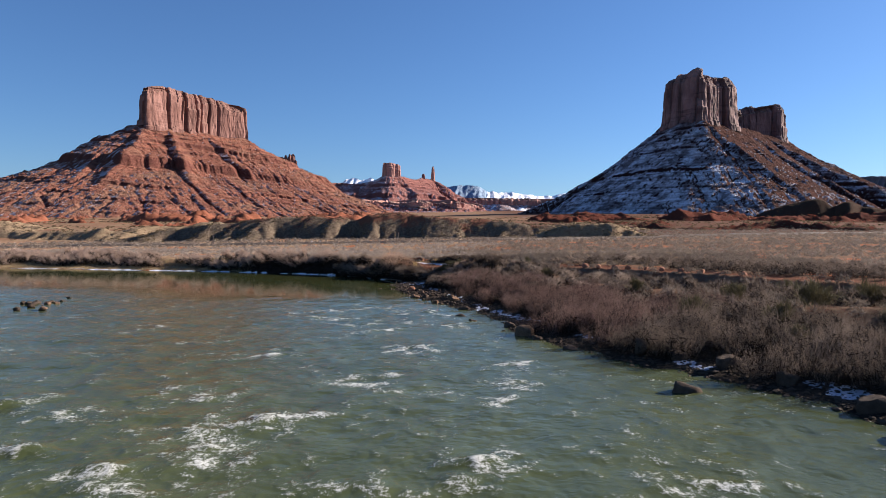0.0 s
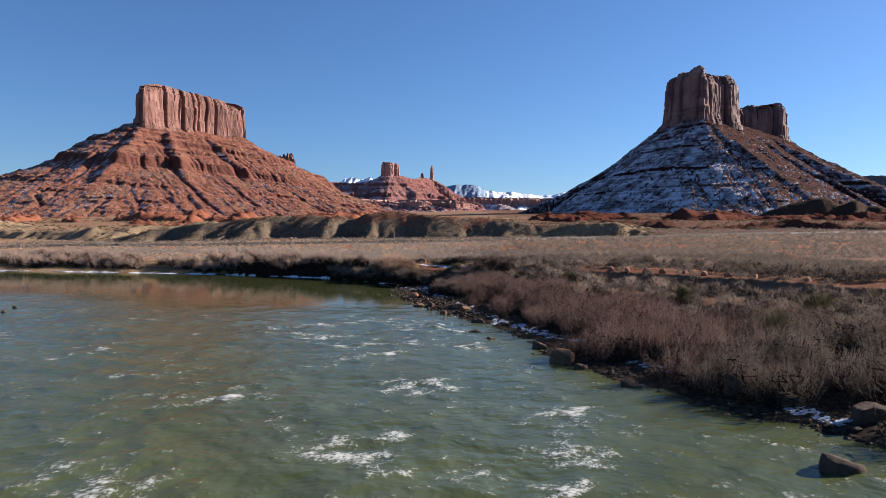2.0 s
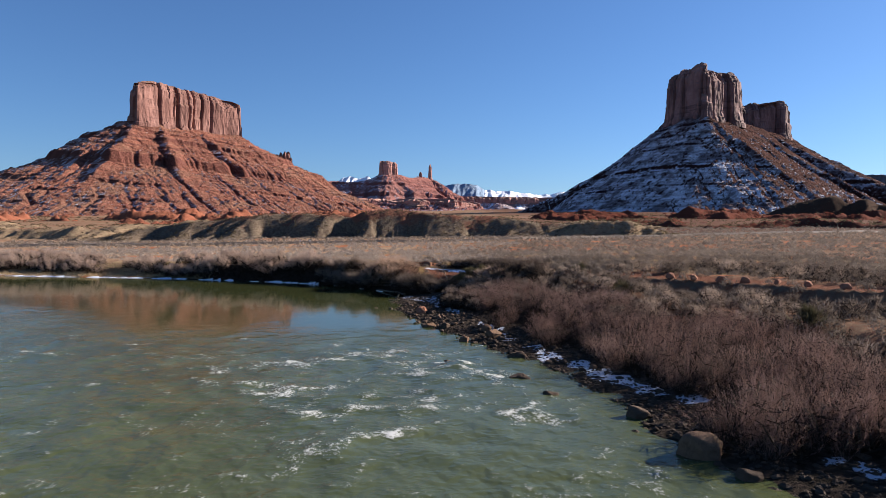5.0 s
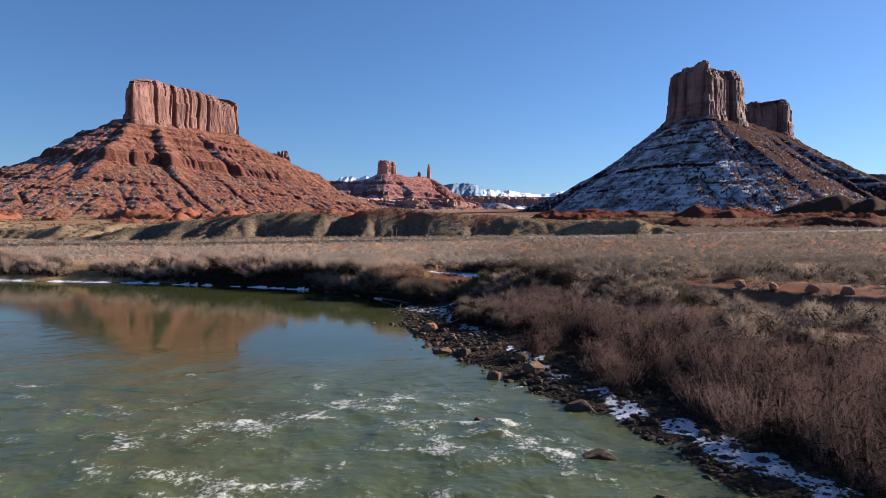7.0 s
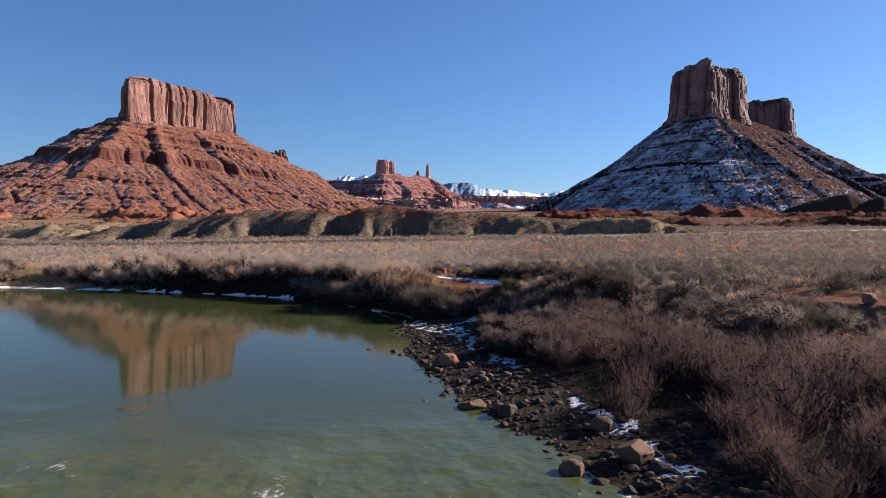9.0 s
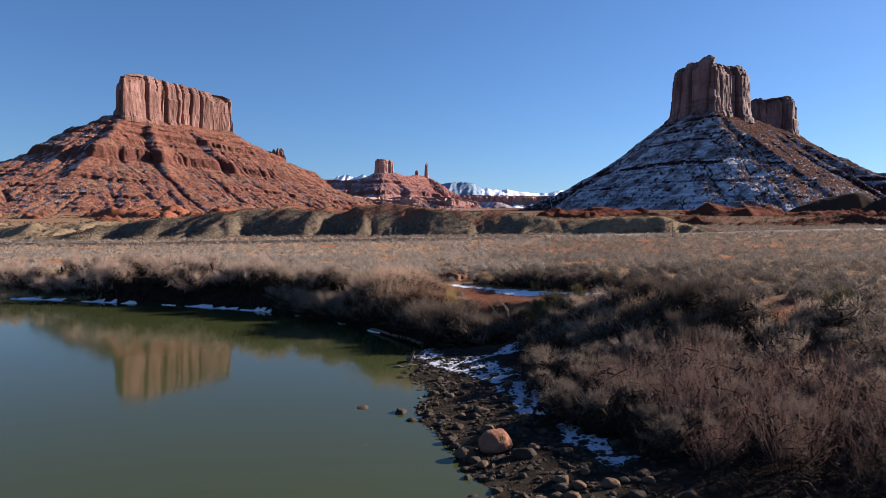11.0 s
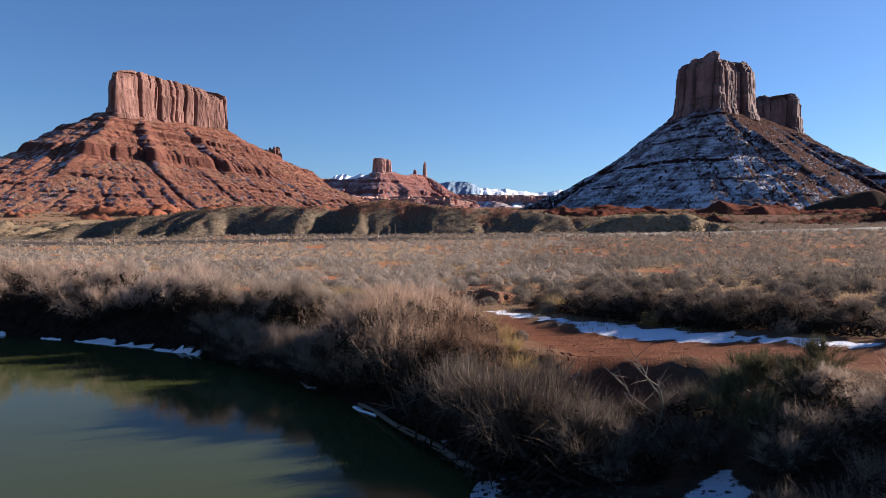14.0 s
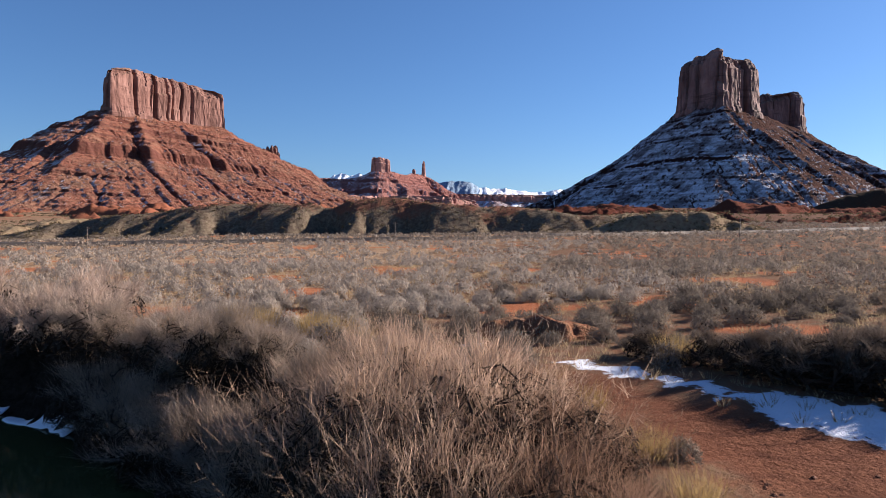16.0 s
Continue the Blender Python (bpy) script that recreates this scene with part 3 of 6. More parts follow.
def cliff_mesh(name, plan, res, mat, seed, flute=5.0, lean=0.06, rows=30, wide=22.0):
    """Upright rock wall round a closed plan (x, y, base z, top z): bulging buttresses of uneven width with clefts between, broken off at uneven heights, and a ragged top."""
    pts = plan + [plan[0]]
    P = []
    for (ax, ay, ab, at_), (bx, by, bb, bt) in zip(pts, pts[1:]):
        n = max(2, int(math.hypot(bx - ax, by - ay) / res))
        for k in range(n):
            t = k / n
            P.append((ax + (bx - ax) * t, ay + (by - ay) * t, ab + (bb - ab) * t, at_ + (bt - at_) * t))
    P = np.array(P)
    n = len(P)
    cx, cy = P[:, 0].mean(), P[:, 1].mean()
    tx, ty = np.roll(P[:, 0], -3) - np.roll(P[:, 0], 3), np.roll(P[:, 1], -3) - np.roll(P[:, 1], 3)
    ln = np.hypot(tx, ty) + 1e-6
    ox, oy = ty / ln, -tx / ln
    if np.mean(ox * (P[:, 0] - cx) + oy * (P[:, 1] - cy)) < 0:
        ox, oy = -ox, -oy
    s = np.arange(n) * res
    r = np.random.default_rng(seed)
    cuts = np.cumsum(wide * np.clip(r.lognormal(0, 0.6, 400), 0.35, 2.4)) - 3 * wide
    set_, cleft, broken = r.uniform(-1, 1, 400), r.uniform(0, 1, 400) ** 1.3, r.uniform(0.3, 1.6, 400)
    small = np.cumsum(wide * 0.32 * np.clip(r.lognormal(0, 0.6, 1400), 0.3, 2.4)) - 3 * wide
    set2, broken2 = r.uniform(-1, 1, 1400), r.uniform(0.1, 1.5, 1400)
    tall = P[:, 3] - P[:, 2]
    top = P[:, 3] + flute * 0.5 * fbm(s / 15, 0 * s, 3, seed + 10)
    V = []
    for j in range(rows + 1):
        v = j / rows
        sw = s + 0.09 * wide * fbm(s / (1.4 * wide), v * 1.3 + 0 * s, 2, seed + 30)
        i = np.searchsorted(cuts, sw)
        u = np.clip((sw - cuts[i - 1]) / (cuts[i] - cuts[i - 1]), 0, 1)
        e = np.minimum(u, 1 - u) * (cuts[i] - cuts[i - 1]) / wide
        deep = np.where(u < 0.5, cleft[i - 1], cleft[i])
        i2 = np.searchsorted(small, sw + 0.1 * wide * fbm(s / wide, v * 3 + 0 * s, 2, seed + 31))
        off = flute * (1.2 * set_[i] + 0.14 * np.sqrt(np.clip(4 * u * (1 - u), 0, 1)) - 2.6 * deep * np.exp(-(e / 0.075) ** 2))
        off = off - flute * 0.75 * sstep(broken[i], broken[i] + 0.04, v)
        off = off + flute * 0.14 * set2[i2] - flute * 0.3 * sstep(broken2[i2], broken2[i2] + 0.03, v)
        off = off + 0.16 * flute * fbm(s / 6, v * 6 + 0 * s, 3, seed + 6) - lean * tall * v
        foot_ = 0.5 * np.clip(0.2 + 0.08 * fbm(s / 30, 0 * s, 2, seed + 33) - v, 0, 0.2) / 0.2 + 0.35 * (v < 0.1 + 0.05 * fbm(s / 18, 0 * s, 2, seed + 34))
        rim = 0.85 + 0.05 * fbm(s / 25, 0 * s, 3, seed + 35)
        off = off + flute * foot_ - flute * (0.6 * sstep(rim, rim + 0.02, v) + 0.5 * sstep(rim + 0.07, rim + 0.09, v) + 0.6 * sstep(0.97, 1, v))
        V.append(np.stack([P[:, 0] + ox * off, P[:, 1] + oy * off, (P[:, 2] - 14) + (top - P[:, 2] + 14) * v], -1))
    for k, f in enumerate((0.93, 0.8, 0.5, 0.0)):
        last = V[rows]
        c = np.array([cx, cy, 0.0])
        ring = last.copy()
        ring[:, :2] = c[:2] + (last[:, :2] - c[:2]) * f
        ring[:, 2] = last[:, 2] * f + (1 - f) * np.minimum(last[:, 2], last[:, 2].mean()) + flute * (0.2 + 0.35 * fbm(s / 11, 0 * s, 2, seed + 20 + k)) * (f > 0)
        V.append(ring)
    V = np.array(V)
    r = V.shape[0]
    idx = np.arange(r * n).reshape(r, n)
    nxt = np.roll(idx, -1, axis=1)
    q = np.stack([idx[:-1], nxt[:-1], nxt[1:], idx[1:]], -1).reshape(-1, 4)
    return mesh_from(name, V.reshape(-1, 3), q.ravel(), np.full(len(q), 4), mat, False)


def landform(name, x, y, label, category):
    ob = new(name)
    ob.location = (x, y, terrace(np.array([x]), np.array([y]))[0])
    return tagged(ob, label, category)


def seat(root, *obs):
    for o in obs:
        o.parent = root
        o.matrix_parent_inverse = Matrix.Translation(root.location).inverted()


# sunlit mesa with the long wall
mesa = landform("mesa", -720, 1720, "long red sandstone mesa with sunlit fluted wall above debris slopes", "mesa")
talus = new("talus_slope", talus_mesh("talus_slope", [
    [(-800, 1625, 282), (-745, 1715, 288), (-682, 1805, 284), (-622, 1876, 282), (-690, 1935, 280), (-860, 1690, 280), (-800, 1625, 282)],
    [(-808, 1622, 282), (-836, 1625, 280), (-872, 1630, 258), (-927, 1637, 245), (-955, 1641, 232), (-962, 1642, 219), (-1009, 1648, 196), (-1052, 1653, 189), (-1062, 1655, 175), (-1112, 1661, 156), (-1181, 1670, 140), (-1500, 1700, 60)],
    [(-622, 1876, 281), (-584, 1930, 257), (-551, 1990, 240), (-492, 2060, 214), (-443, 2120, 191), (-395, 2150, 149), (-350, 2160, 85)],
    [(-598, 1990, 262), (-640, 2300, 270), (-700, 2400, 250)],
    [(-782, 1608, 272), (-751, 1494, 213), (-735, 1408, 175), (-727, 1342, 138), (-719, 1270, 100), (-718, 1224, 74)],
    [(-752, 1673, 281), (-684, 1574, 219), (-618, 1466, 157), (-568, 1384, 110), (-535, 1332, 78)],
    [(-677, 1749, 269), (-594, 1678, 210), (-511, 1610, 155), (-440, 1548, 106), (-403, 1504, 77)],
    [(-810, 1448, 187), (-785, 1358, 145), (-776, 1266, 99), (-784, 1216, 71)],
    [(-663, 1390, 138), (-618, 1316, 99), (-592, 1268, 70)],
    [(-525, 1506, 126), (-485, 1434, 92), (-461, 1390, 67)],
], (-1500, -180, 1060, 2420), 3.0, RED_TALUS, (0.72, 0.3, 220), 100, 3.8, ((262, 5), (240, 9), (215, 4), (180, 20), (120, 5)), 9.0, 0.12, 0.05))
wall = new("cliff_wall", cliff_mesh("cliff_wall", [(-806, 1652, 278, 366), (-778, 1616, 280, 374), (-756, 1664, 284, 385), (-737, 1712, 288, 383), (-682, 1800, 283, 381), (-614, 1880, 281, 371),
                                                  (-670, 1925, 281, 372), (-760, 1840, 284, 384), (-840, 1690, 280, 384)], 1.6, CLIFF, 200, 6.0, 0.03, 36, 40.0))
tagged(talus, "red debris slope with dark ledges and gullies")
seat(mesa, talus, wall)
for k, (sx, sy, wx2, wy2, sb, st) in enumerate(((-690, 2302, 5, 6, 268, 289), (-676, 2300, 6, 8, 264, 297), (-664, 2306, 5, 7, 262, 290), (-652, 2300, 7, 9, 262, 286), (-640, 2304, 6, 8, 262, 293),
                                               (-626, 2300, 6, 8, 260, 303), (-612, 2300, 6, 9, 256, 309), (-603, 2304, 7, 9, 252, 313), (-592, 2302, 5, 7, 248, 284))):
    turn = 0.5 * math.sin(k * 2.3)
    plan = [(sx + math.cos(a_ + turn) * 1.35 * wx2 * (1 + 0.25 * math.sin(k + 3 * a_)), sy + math.sin(a_ + turn) * wy2, sb, sb + 0.68 * (st - sb) + 3.5 * math.sin(k * 1.7 + 2 * a_)) for a_ in (0.5, 1.6, 2.7, 3.7, 4.7, 5.7)]
    sp = new("rock_spire", cliff_mesh("rock_spire", plan, 1.2, CLIFF, 220 + k, 2.2, 0.03, 14, 5.0))
    seat(mesa, sp)

# mesa whose near side lies in shade
butte = landform("mesa", 620, 1640, "dark red sandstone butte with snow on its shaded debris slope", "mesa")
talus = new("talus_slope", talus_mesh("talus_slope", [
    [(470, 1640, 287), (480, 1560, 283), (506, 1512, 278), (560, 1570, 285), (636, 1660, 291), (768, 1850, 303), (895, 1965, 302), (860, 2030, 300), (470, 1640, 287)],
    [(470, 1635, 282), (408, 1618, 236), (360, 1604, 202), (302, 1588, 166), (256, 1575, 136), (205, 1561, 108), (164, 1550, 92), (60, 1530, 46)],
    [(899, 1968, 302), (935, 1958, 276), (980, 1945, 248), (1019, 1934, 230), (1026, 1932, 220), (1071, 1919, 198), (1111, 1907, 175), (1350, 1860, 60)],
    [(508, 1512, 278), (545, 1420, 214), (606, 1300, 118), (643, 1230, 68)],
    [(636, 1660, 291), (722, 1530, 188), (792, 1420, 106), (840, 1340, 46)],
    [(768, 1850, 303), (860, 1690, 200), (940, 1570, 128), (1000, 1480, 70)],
], (40, 1400, 1020, 2150), 3.0, DIM_SNOWY_TALUS, (0.85, 0.5, 240), 300, 1.7, ((262, 2.5), (236, 1.6), (222, 1.2), (205, 2.2), (150, 5), (112, 1.6), (85, 1.6)), 6.0, 0.06, 0.0, 1.3))
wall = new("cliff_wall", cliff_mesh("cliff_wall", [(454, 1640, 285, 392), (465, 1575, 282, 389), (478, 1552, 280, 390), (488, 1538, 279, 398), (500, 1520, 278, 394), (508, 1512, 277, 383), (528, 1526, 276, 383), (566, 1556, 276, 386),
                                                  (604, 1587, 277, 384), (622, 1622, 284, 376), (640, 1664, 291, 372), (655, 1705, 292, 368), (600, 1760, 295, 370)], 1.8, DIM_CLIFF, 400, 7.5, 0.025, 36, 32.0))
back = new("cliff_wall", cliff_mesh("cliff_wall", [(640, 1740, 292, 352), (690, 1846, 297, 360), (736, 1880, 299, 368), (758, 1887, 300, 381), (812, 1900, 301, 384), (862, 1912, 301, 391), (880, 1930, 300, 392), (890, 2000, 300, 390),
                                                  (780, 1995, 300, 372), (660, 1850, 298, 352), (620, 1760, 294, 350)], 1.8, DIM_CLIFF, 430, 6.5, 0.03, 32, 32.0))
tagged(talus, "ledged debris slope under patchy snow")
seat(butte, talus, wall, back)

# far ridge with a block butte and a lone tower
far = landform("butte_ridge", -400, 4200, "distant red ridge with a block butte and a lone tower", "butte")
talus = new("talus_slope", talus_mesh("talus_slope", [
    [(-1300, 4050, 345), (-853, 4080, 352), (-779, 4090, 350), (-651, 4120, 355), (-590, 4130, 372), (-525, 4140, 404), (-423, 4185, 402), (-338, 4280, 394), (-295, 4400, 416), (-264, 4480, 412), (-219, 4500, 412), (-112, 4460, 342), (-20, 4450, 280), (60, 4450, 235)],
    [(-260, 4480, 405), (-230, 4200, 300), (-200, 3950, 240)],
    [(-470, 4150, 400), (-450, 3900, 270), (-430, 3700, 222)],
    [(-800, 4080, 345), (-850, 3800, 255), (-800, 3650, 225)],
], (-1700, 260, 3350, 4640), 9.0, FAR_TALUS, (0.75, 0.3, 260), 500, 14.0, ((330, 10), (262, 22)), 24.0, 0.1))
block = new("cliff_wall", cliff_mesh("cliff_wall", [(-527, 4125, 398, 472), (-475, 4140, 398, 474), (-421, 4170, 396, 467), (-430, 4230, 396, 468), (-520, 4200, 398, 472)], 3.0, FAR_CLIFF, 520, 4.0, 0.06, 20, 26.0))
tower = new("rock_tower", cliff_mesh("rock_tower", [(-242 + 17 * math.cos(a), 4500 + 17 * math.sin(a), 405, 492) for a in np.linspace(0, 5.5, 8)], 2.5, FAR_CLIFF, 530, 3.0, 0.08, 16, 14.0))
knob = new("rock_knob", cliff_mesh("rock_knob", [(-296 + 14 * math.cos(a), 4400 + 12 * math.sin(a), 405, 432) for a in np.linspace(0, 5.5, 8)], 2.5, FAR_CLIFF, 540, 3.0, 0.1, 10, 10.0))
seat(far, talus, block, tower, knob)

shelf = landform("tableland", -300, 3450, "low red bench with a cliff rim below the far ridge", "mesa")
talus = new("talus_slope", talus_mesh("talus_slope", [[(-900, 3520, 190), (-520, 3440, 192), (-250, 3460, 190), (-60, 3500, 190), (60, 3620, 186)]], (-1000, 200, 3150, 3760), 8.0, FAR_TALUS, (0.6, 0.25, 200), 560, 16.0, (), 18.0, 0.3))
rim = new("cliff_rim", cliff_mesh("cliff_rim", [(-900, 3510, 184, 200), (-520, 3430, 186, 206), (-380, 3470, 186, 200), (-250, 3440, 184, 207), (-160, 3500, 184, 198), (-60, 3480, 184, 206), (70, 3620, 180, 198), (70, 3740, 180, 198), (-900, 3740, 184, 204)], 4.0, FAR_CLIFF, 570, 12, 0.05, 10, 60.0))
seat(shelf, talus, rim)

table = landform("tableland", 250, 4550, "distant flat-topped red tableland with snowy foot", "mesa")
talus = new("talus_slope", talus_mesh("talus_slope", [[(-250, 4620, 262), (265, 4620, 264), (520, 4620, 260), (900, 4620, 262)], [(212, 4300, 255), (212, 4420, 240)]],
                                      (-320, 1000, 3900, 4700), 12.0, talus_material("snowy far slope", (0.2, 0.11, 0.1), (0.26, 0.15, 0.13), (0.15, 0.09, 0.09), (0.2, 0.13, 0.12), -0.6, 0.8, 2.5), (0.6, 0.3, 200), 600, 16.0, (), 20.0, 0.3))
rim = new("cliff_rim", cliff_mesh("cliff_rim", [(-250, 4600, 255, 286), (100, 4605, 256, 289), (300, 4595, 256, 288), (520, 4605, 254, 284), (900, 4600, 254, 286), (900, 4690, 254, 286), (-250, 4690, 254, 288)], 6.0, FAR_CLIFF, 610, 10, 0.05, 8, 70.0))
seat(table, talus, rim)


def mountain(name, label, crest, depth, mat, seed, rough):
    """Far mountain range: a crest line (x, z) with gullied flanks."""
    xs = np.arange(crest[0][0], crest[-1][0] + 8, 8.0)
    zc = np.interp(xs, [c[0] for c in crest], [c[1] for c in crest]) + rough * fbm(xs / 40, 0 * xs, 4, seed)
    v = np.linspace(0, 1, 30)
    X, Vv = np.meshgrid(xs, v)
    Y = 4925 - depth * Vv + 14 * fbm(X / 50, Vv * 2, 3, seed + 2)
    Z = zc[None, :] - (zc[None, :] - 190) * Vv ** 0.9 + 26 * ridged(X / 55 + 0.8 * Vv, Vv * 1.5, 3, seed + 4) * np.sin(Vv * math.pi)
    ob = new(name, grid_mesh(name, X, Y, Z, mat))
    return tagged(ob, label, "mountain", kind="structure")


# The rock colour carries the blue haze of distance; snow is mixed over it.
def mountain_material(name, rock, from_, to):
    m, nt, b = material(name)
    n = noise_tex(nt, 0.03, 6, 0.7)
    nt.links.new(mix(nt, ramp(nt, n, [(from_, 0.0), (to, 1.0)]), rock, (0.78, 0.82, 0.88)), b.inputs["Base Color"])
    b.inputs["Roughness"].default_value = 1.0
    bump(nt, b, n, 12.0)
    return m


mountain("backdrop_blue_mountain", "hazy blue forested mountain far off", [(-330, 300), (-240, 370), (-163, 389), (-60, 404), (-20, 407), (78, 388), (140, 350), (210, 300), (300, 260)], 420, mountain_material("haze-tinted forest slope", (0.16, 0.24, 0.34), 0.6, 0.75), 700, 5)
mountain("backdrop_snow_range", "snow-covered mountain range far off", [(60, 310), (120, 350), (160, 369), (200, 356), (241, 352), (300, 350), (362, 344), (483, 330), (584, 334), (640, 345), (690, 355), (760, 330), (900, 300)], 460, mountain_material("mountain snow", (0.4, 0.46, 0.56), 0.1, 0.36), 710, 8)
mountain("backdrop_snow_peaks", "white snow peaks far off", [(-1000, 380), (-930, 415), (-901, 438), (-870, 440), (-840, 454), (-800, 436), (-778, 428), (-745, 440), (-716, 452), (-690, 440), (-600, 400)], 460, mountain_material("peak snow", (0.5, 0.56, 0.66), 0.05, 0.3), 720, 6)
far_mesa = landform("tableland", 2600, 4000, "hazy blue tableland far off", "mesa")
o = new("cliff_rim", cliff_mesh("cliff_rim", [(2150, 3900, 200, 372), (2280, 3900, 200, 388), (2400, 3890, 200, 396), (2950, 3850, 200, 400), (2950, 3990, 200, 400), (2150, 3990, 200, 380)], 10.0, mountain_material("haze-tinted rock", (0.13, 0.18, 0.26), 0.62, 0.8), 730, 8, 0.5, 10))
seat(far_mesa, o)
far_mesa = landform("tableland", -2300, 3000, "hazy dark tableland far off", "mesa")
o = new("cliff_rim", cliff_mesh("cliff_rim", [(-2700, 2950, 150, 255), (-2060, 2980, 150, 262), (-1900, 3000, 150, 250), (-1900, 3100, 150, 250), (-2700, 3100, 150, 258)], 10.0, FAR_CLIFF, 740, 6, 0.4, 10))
seat(far_mesa, o)


# ---- hills before the mesas ----
HILL_SCRUB = []


def scrub_on(X, Y, Z, base, n, seed, lo, hi):
    """Notes places for scrub on a hill."""
    r = np.random.default_rng(seed)
    i = np.nonzero((Z > base + 0.3).ravel())[0]
    i = i[r.integers(0, len(i), n)]
    for x, y, z in zip(X.ravel()[i], Y.ravel()[i], Z.ravel()[i]):
        HILL_SCRUB.append((x + r.uniform(-1, 1), y + r.uniform(-1, 1), r.uniform(lo, hi), z - 0.15))


def ridge_hill(label, crest, yc, width, mat, seed, res=2.0, scrub=0, cut=4.5):
    x0, x1 = crest[0][0], crest[-1][0]
    X, Y = np.meshgrid(np.arange(x0, x1 + res, res), np.arange(yc - width * 1.7, yc + width * 1.6 + res, res))
    zc = np.interp(X, [c[0] for c in crest], [c[1] for c in crest])
    base = terrace(X, Y) - 1.0
    yy = Y - yc + 10 * fbm(X / 80, 0 * X, 3, seed + 1)
    a = X - 0.35 * yy + 10 * fbm(X / 45, Y / 45, 2, seed + 7)
    phase = a / (0.95 * width) + 1.5 * fbm(X / 95, 0 * X, 3, seed + 2)
    spur = 1 - np.abs(2 * (phase - np.floor(phase)) - 1)
    w = width * (0.78 + 0.48 * (2 * spur - 1) * np.clip(0.6 + 0.9 * fbm(X / 80, 0 * X, 2, seed + 4), 0.3, 1.0)) * (1 + 0.2 * fbm(X / 60, 0 * X, 2, seed + 9))
    u = np.clip(np.abs(yy) / w, 0, 1.3)
    prof = np.where(u < 1, 0.3 + 0.3 * np.cos(math.pi * np.clip(u, 0, 1)) + 0.4 * (1 - u), 1 - u)
    Z = base + np.clip(zc - base, 0, None) * prof + 1.2 * fbm(X / 22, Y / 22, 3, seed + 5)
    Z = eroded(Z, base - 0.5, res, cut, 8, 0.45) + 0.35 * fbm(X / 5, Y / 5, 3, seed + 6)
    Z = np.where(u > 1.22, base - 3, Z)
    if scrub:
        scrub_on(X, Y, Z, base, scrub, seed, 0.5, 1.3)
    return tagged(new("badland_hill", grid_mesh("badland_hill", X, Y, Z, mat, keep=Z > base - 1)), label, "hill")


ridge_hill("long scrubby hill ridge with red clay shoulders", [(-262, 6), (-240, 12), (-205, 17), (-165, 22.5), (-135, 25.2), (-108, 25.6), (-85, 27.2), (-55, 28.8), (-36, 27.8), (-10, 25.4), (12, 24.8), (40, 23), (70, 19), (95, 12)], 485, 50, TAN_HILL, 800, 1.6, 3800, 4.5)
ridge_hill("rounded scrubby hill beside the long ridge", [(30, 8), (50, 18), (68, 24), (84, 25.5), (100, 21.5), (118, 14), (128, 9)], 446, 32, MOUND, 820, 1.6, 900)
ridge_hill("low tan hill behind the ridge", [(20, 12), (60, 24), (100, 28), (140, 23), (180, 16)], 560, 40, MOUND, 830, 2.0, 500)


ridge_hill("low tan scrubby mound on the plain", [(-420, 8), (-360, 15), (-322, 15.4), (-298, 17.6), (-279, 17.4), (-263, 13), (-245, 9)], 520, 34, MOUND, 870, 2.0, 400)
ridge_hill("low tan scrubby mound below the mesa", [(-330, 10), (-290, 20), (-255, 23), (-225, 22), (-195, 24), (-150, 20), (-120, 12)], 600, 42, MOUND, 880, 2.0, 400)


def badlands(label, box, amp, mat, seed, scale):
    """Stretch of low rounded clay hills with gullies between."""
    X, Y = np.meshgrid(np.arange(box[0], box[1], 3.0), np.arange(box[2], box[3], 3.0))
    G = terrace(X, Y)
    wx3 = X + 14 * fbm(X / 60, Y / 60, 3, seed + 1)
    h = 0.55 * ridged(wx3 / scale, Y / (scale * 1.25), 3, seed) + 0.25 * ridged(wx3 / 17, Y / 26, 2, seed + 8) + 0.6 * fbm(X / 90, Y / 90, 3, seed + 2)
    edge = np.minimum(np.minimum(X - box[0], box[1] - X), np.minimum(Y - box[2], box[3] - Y))
    inside = sstep(0, 70, edge + 25 * fbm(X / 50, Y / 50, 2, seed + 3))
    Z = G + amp * (h - 0.22) * inside + 1.6 * fbm(X / 13, Y / 13, 4, seed + 4) - 1.0 - 6 * (1 - sstep(0, 0.5, inside))
    Z = eroded(Z, G - 1.5, 3.0, 0.3 * amp, 8, 0.2) + 0.6 * fbm(X / 9, Y / 9, 3, seed + 5)
    scrub_on(X, Y, Z, G, 700, seed, 0.7, 1.8)
    tagged(new("badland_hill", grid_mesh("badland_hill", X, Y, Z, mat, keep=Z > G - 6)), label, "hill")


badlands("cluster of low dark red clay badland hills", (130, 560, 500, 760), 15, DARK_HILL, 841, 48)
badlands("dark red clay hills at the foot of the butte", (60, 900, 720, 1080), 22, DARK_HILL, 842, 62)
badlands("low tan scrubby hills below the mesa", (-640, -200, 520, 800), 15, MOUND, 843, 75)
badlands("orange clay hills at the foot of the mesa", (-950, -130, 760, 1180), 28, RED_HILL, 844, 80)
ridge_hill("dark rounded hill before the butte", [(345, 34), (371, 43), (385, 52), (421, 64), (457, 72), (493, 68), (542, 57), (620, 46), (700, 38)], 900, 48, SHADED_SCRUB, 860, 3.0, 300, 6.0)


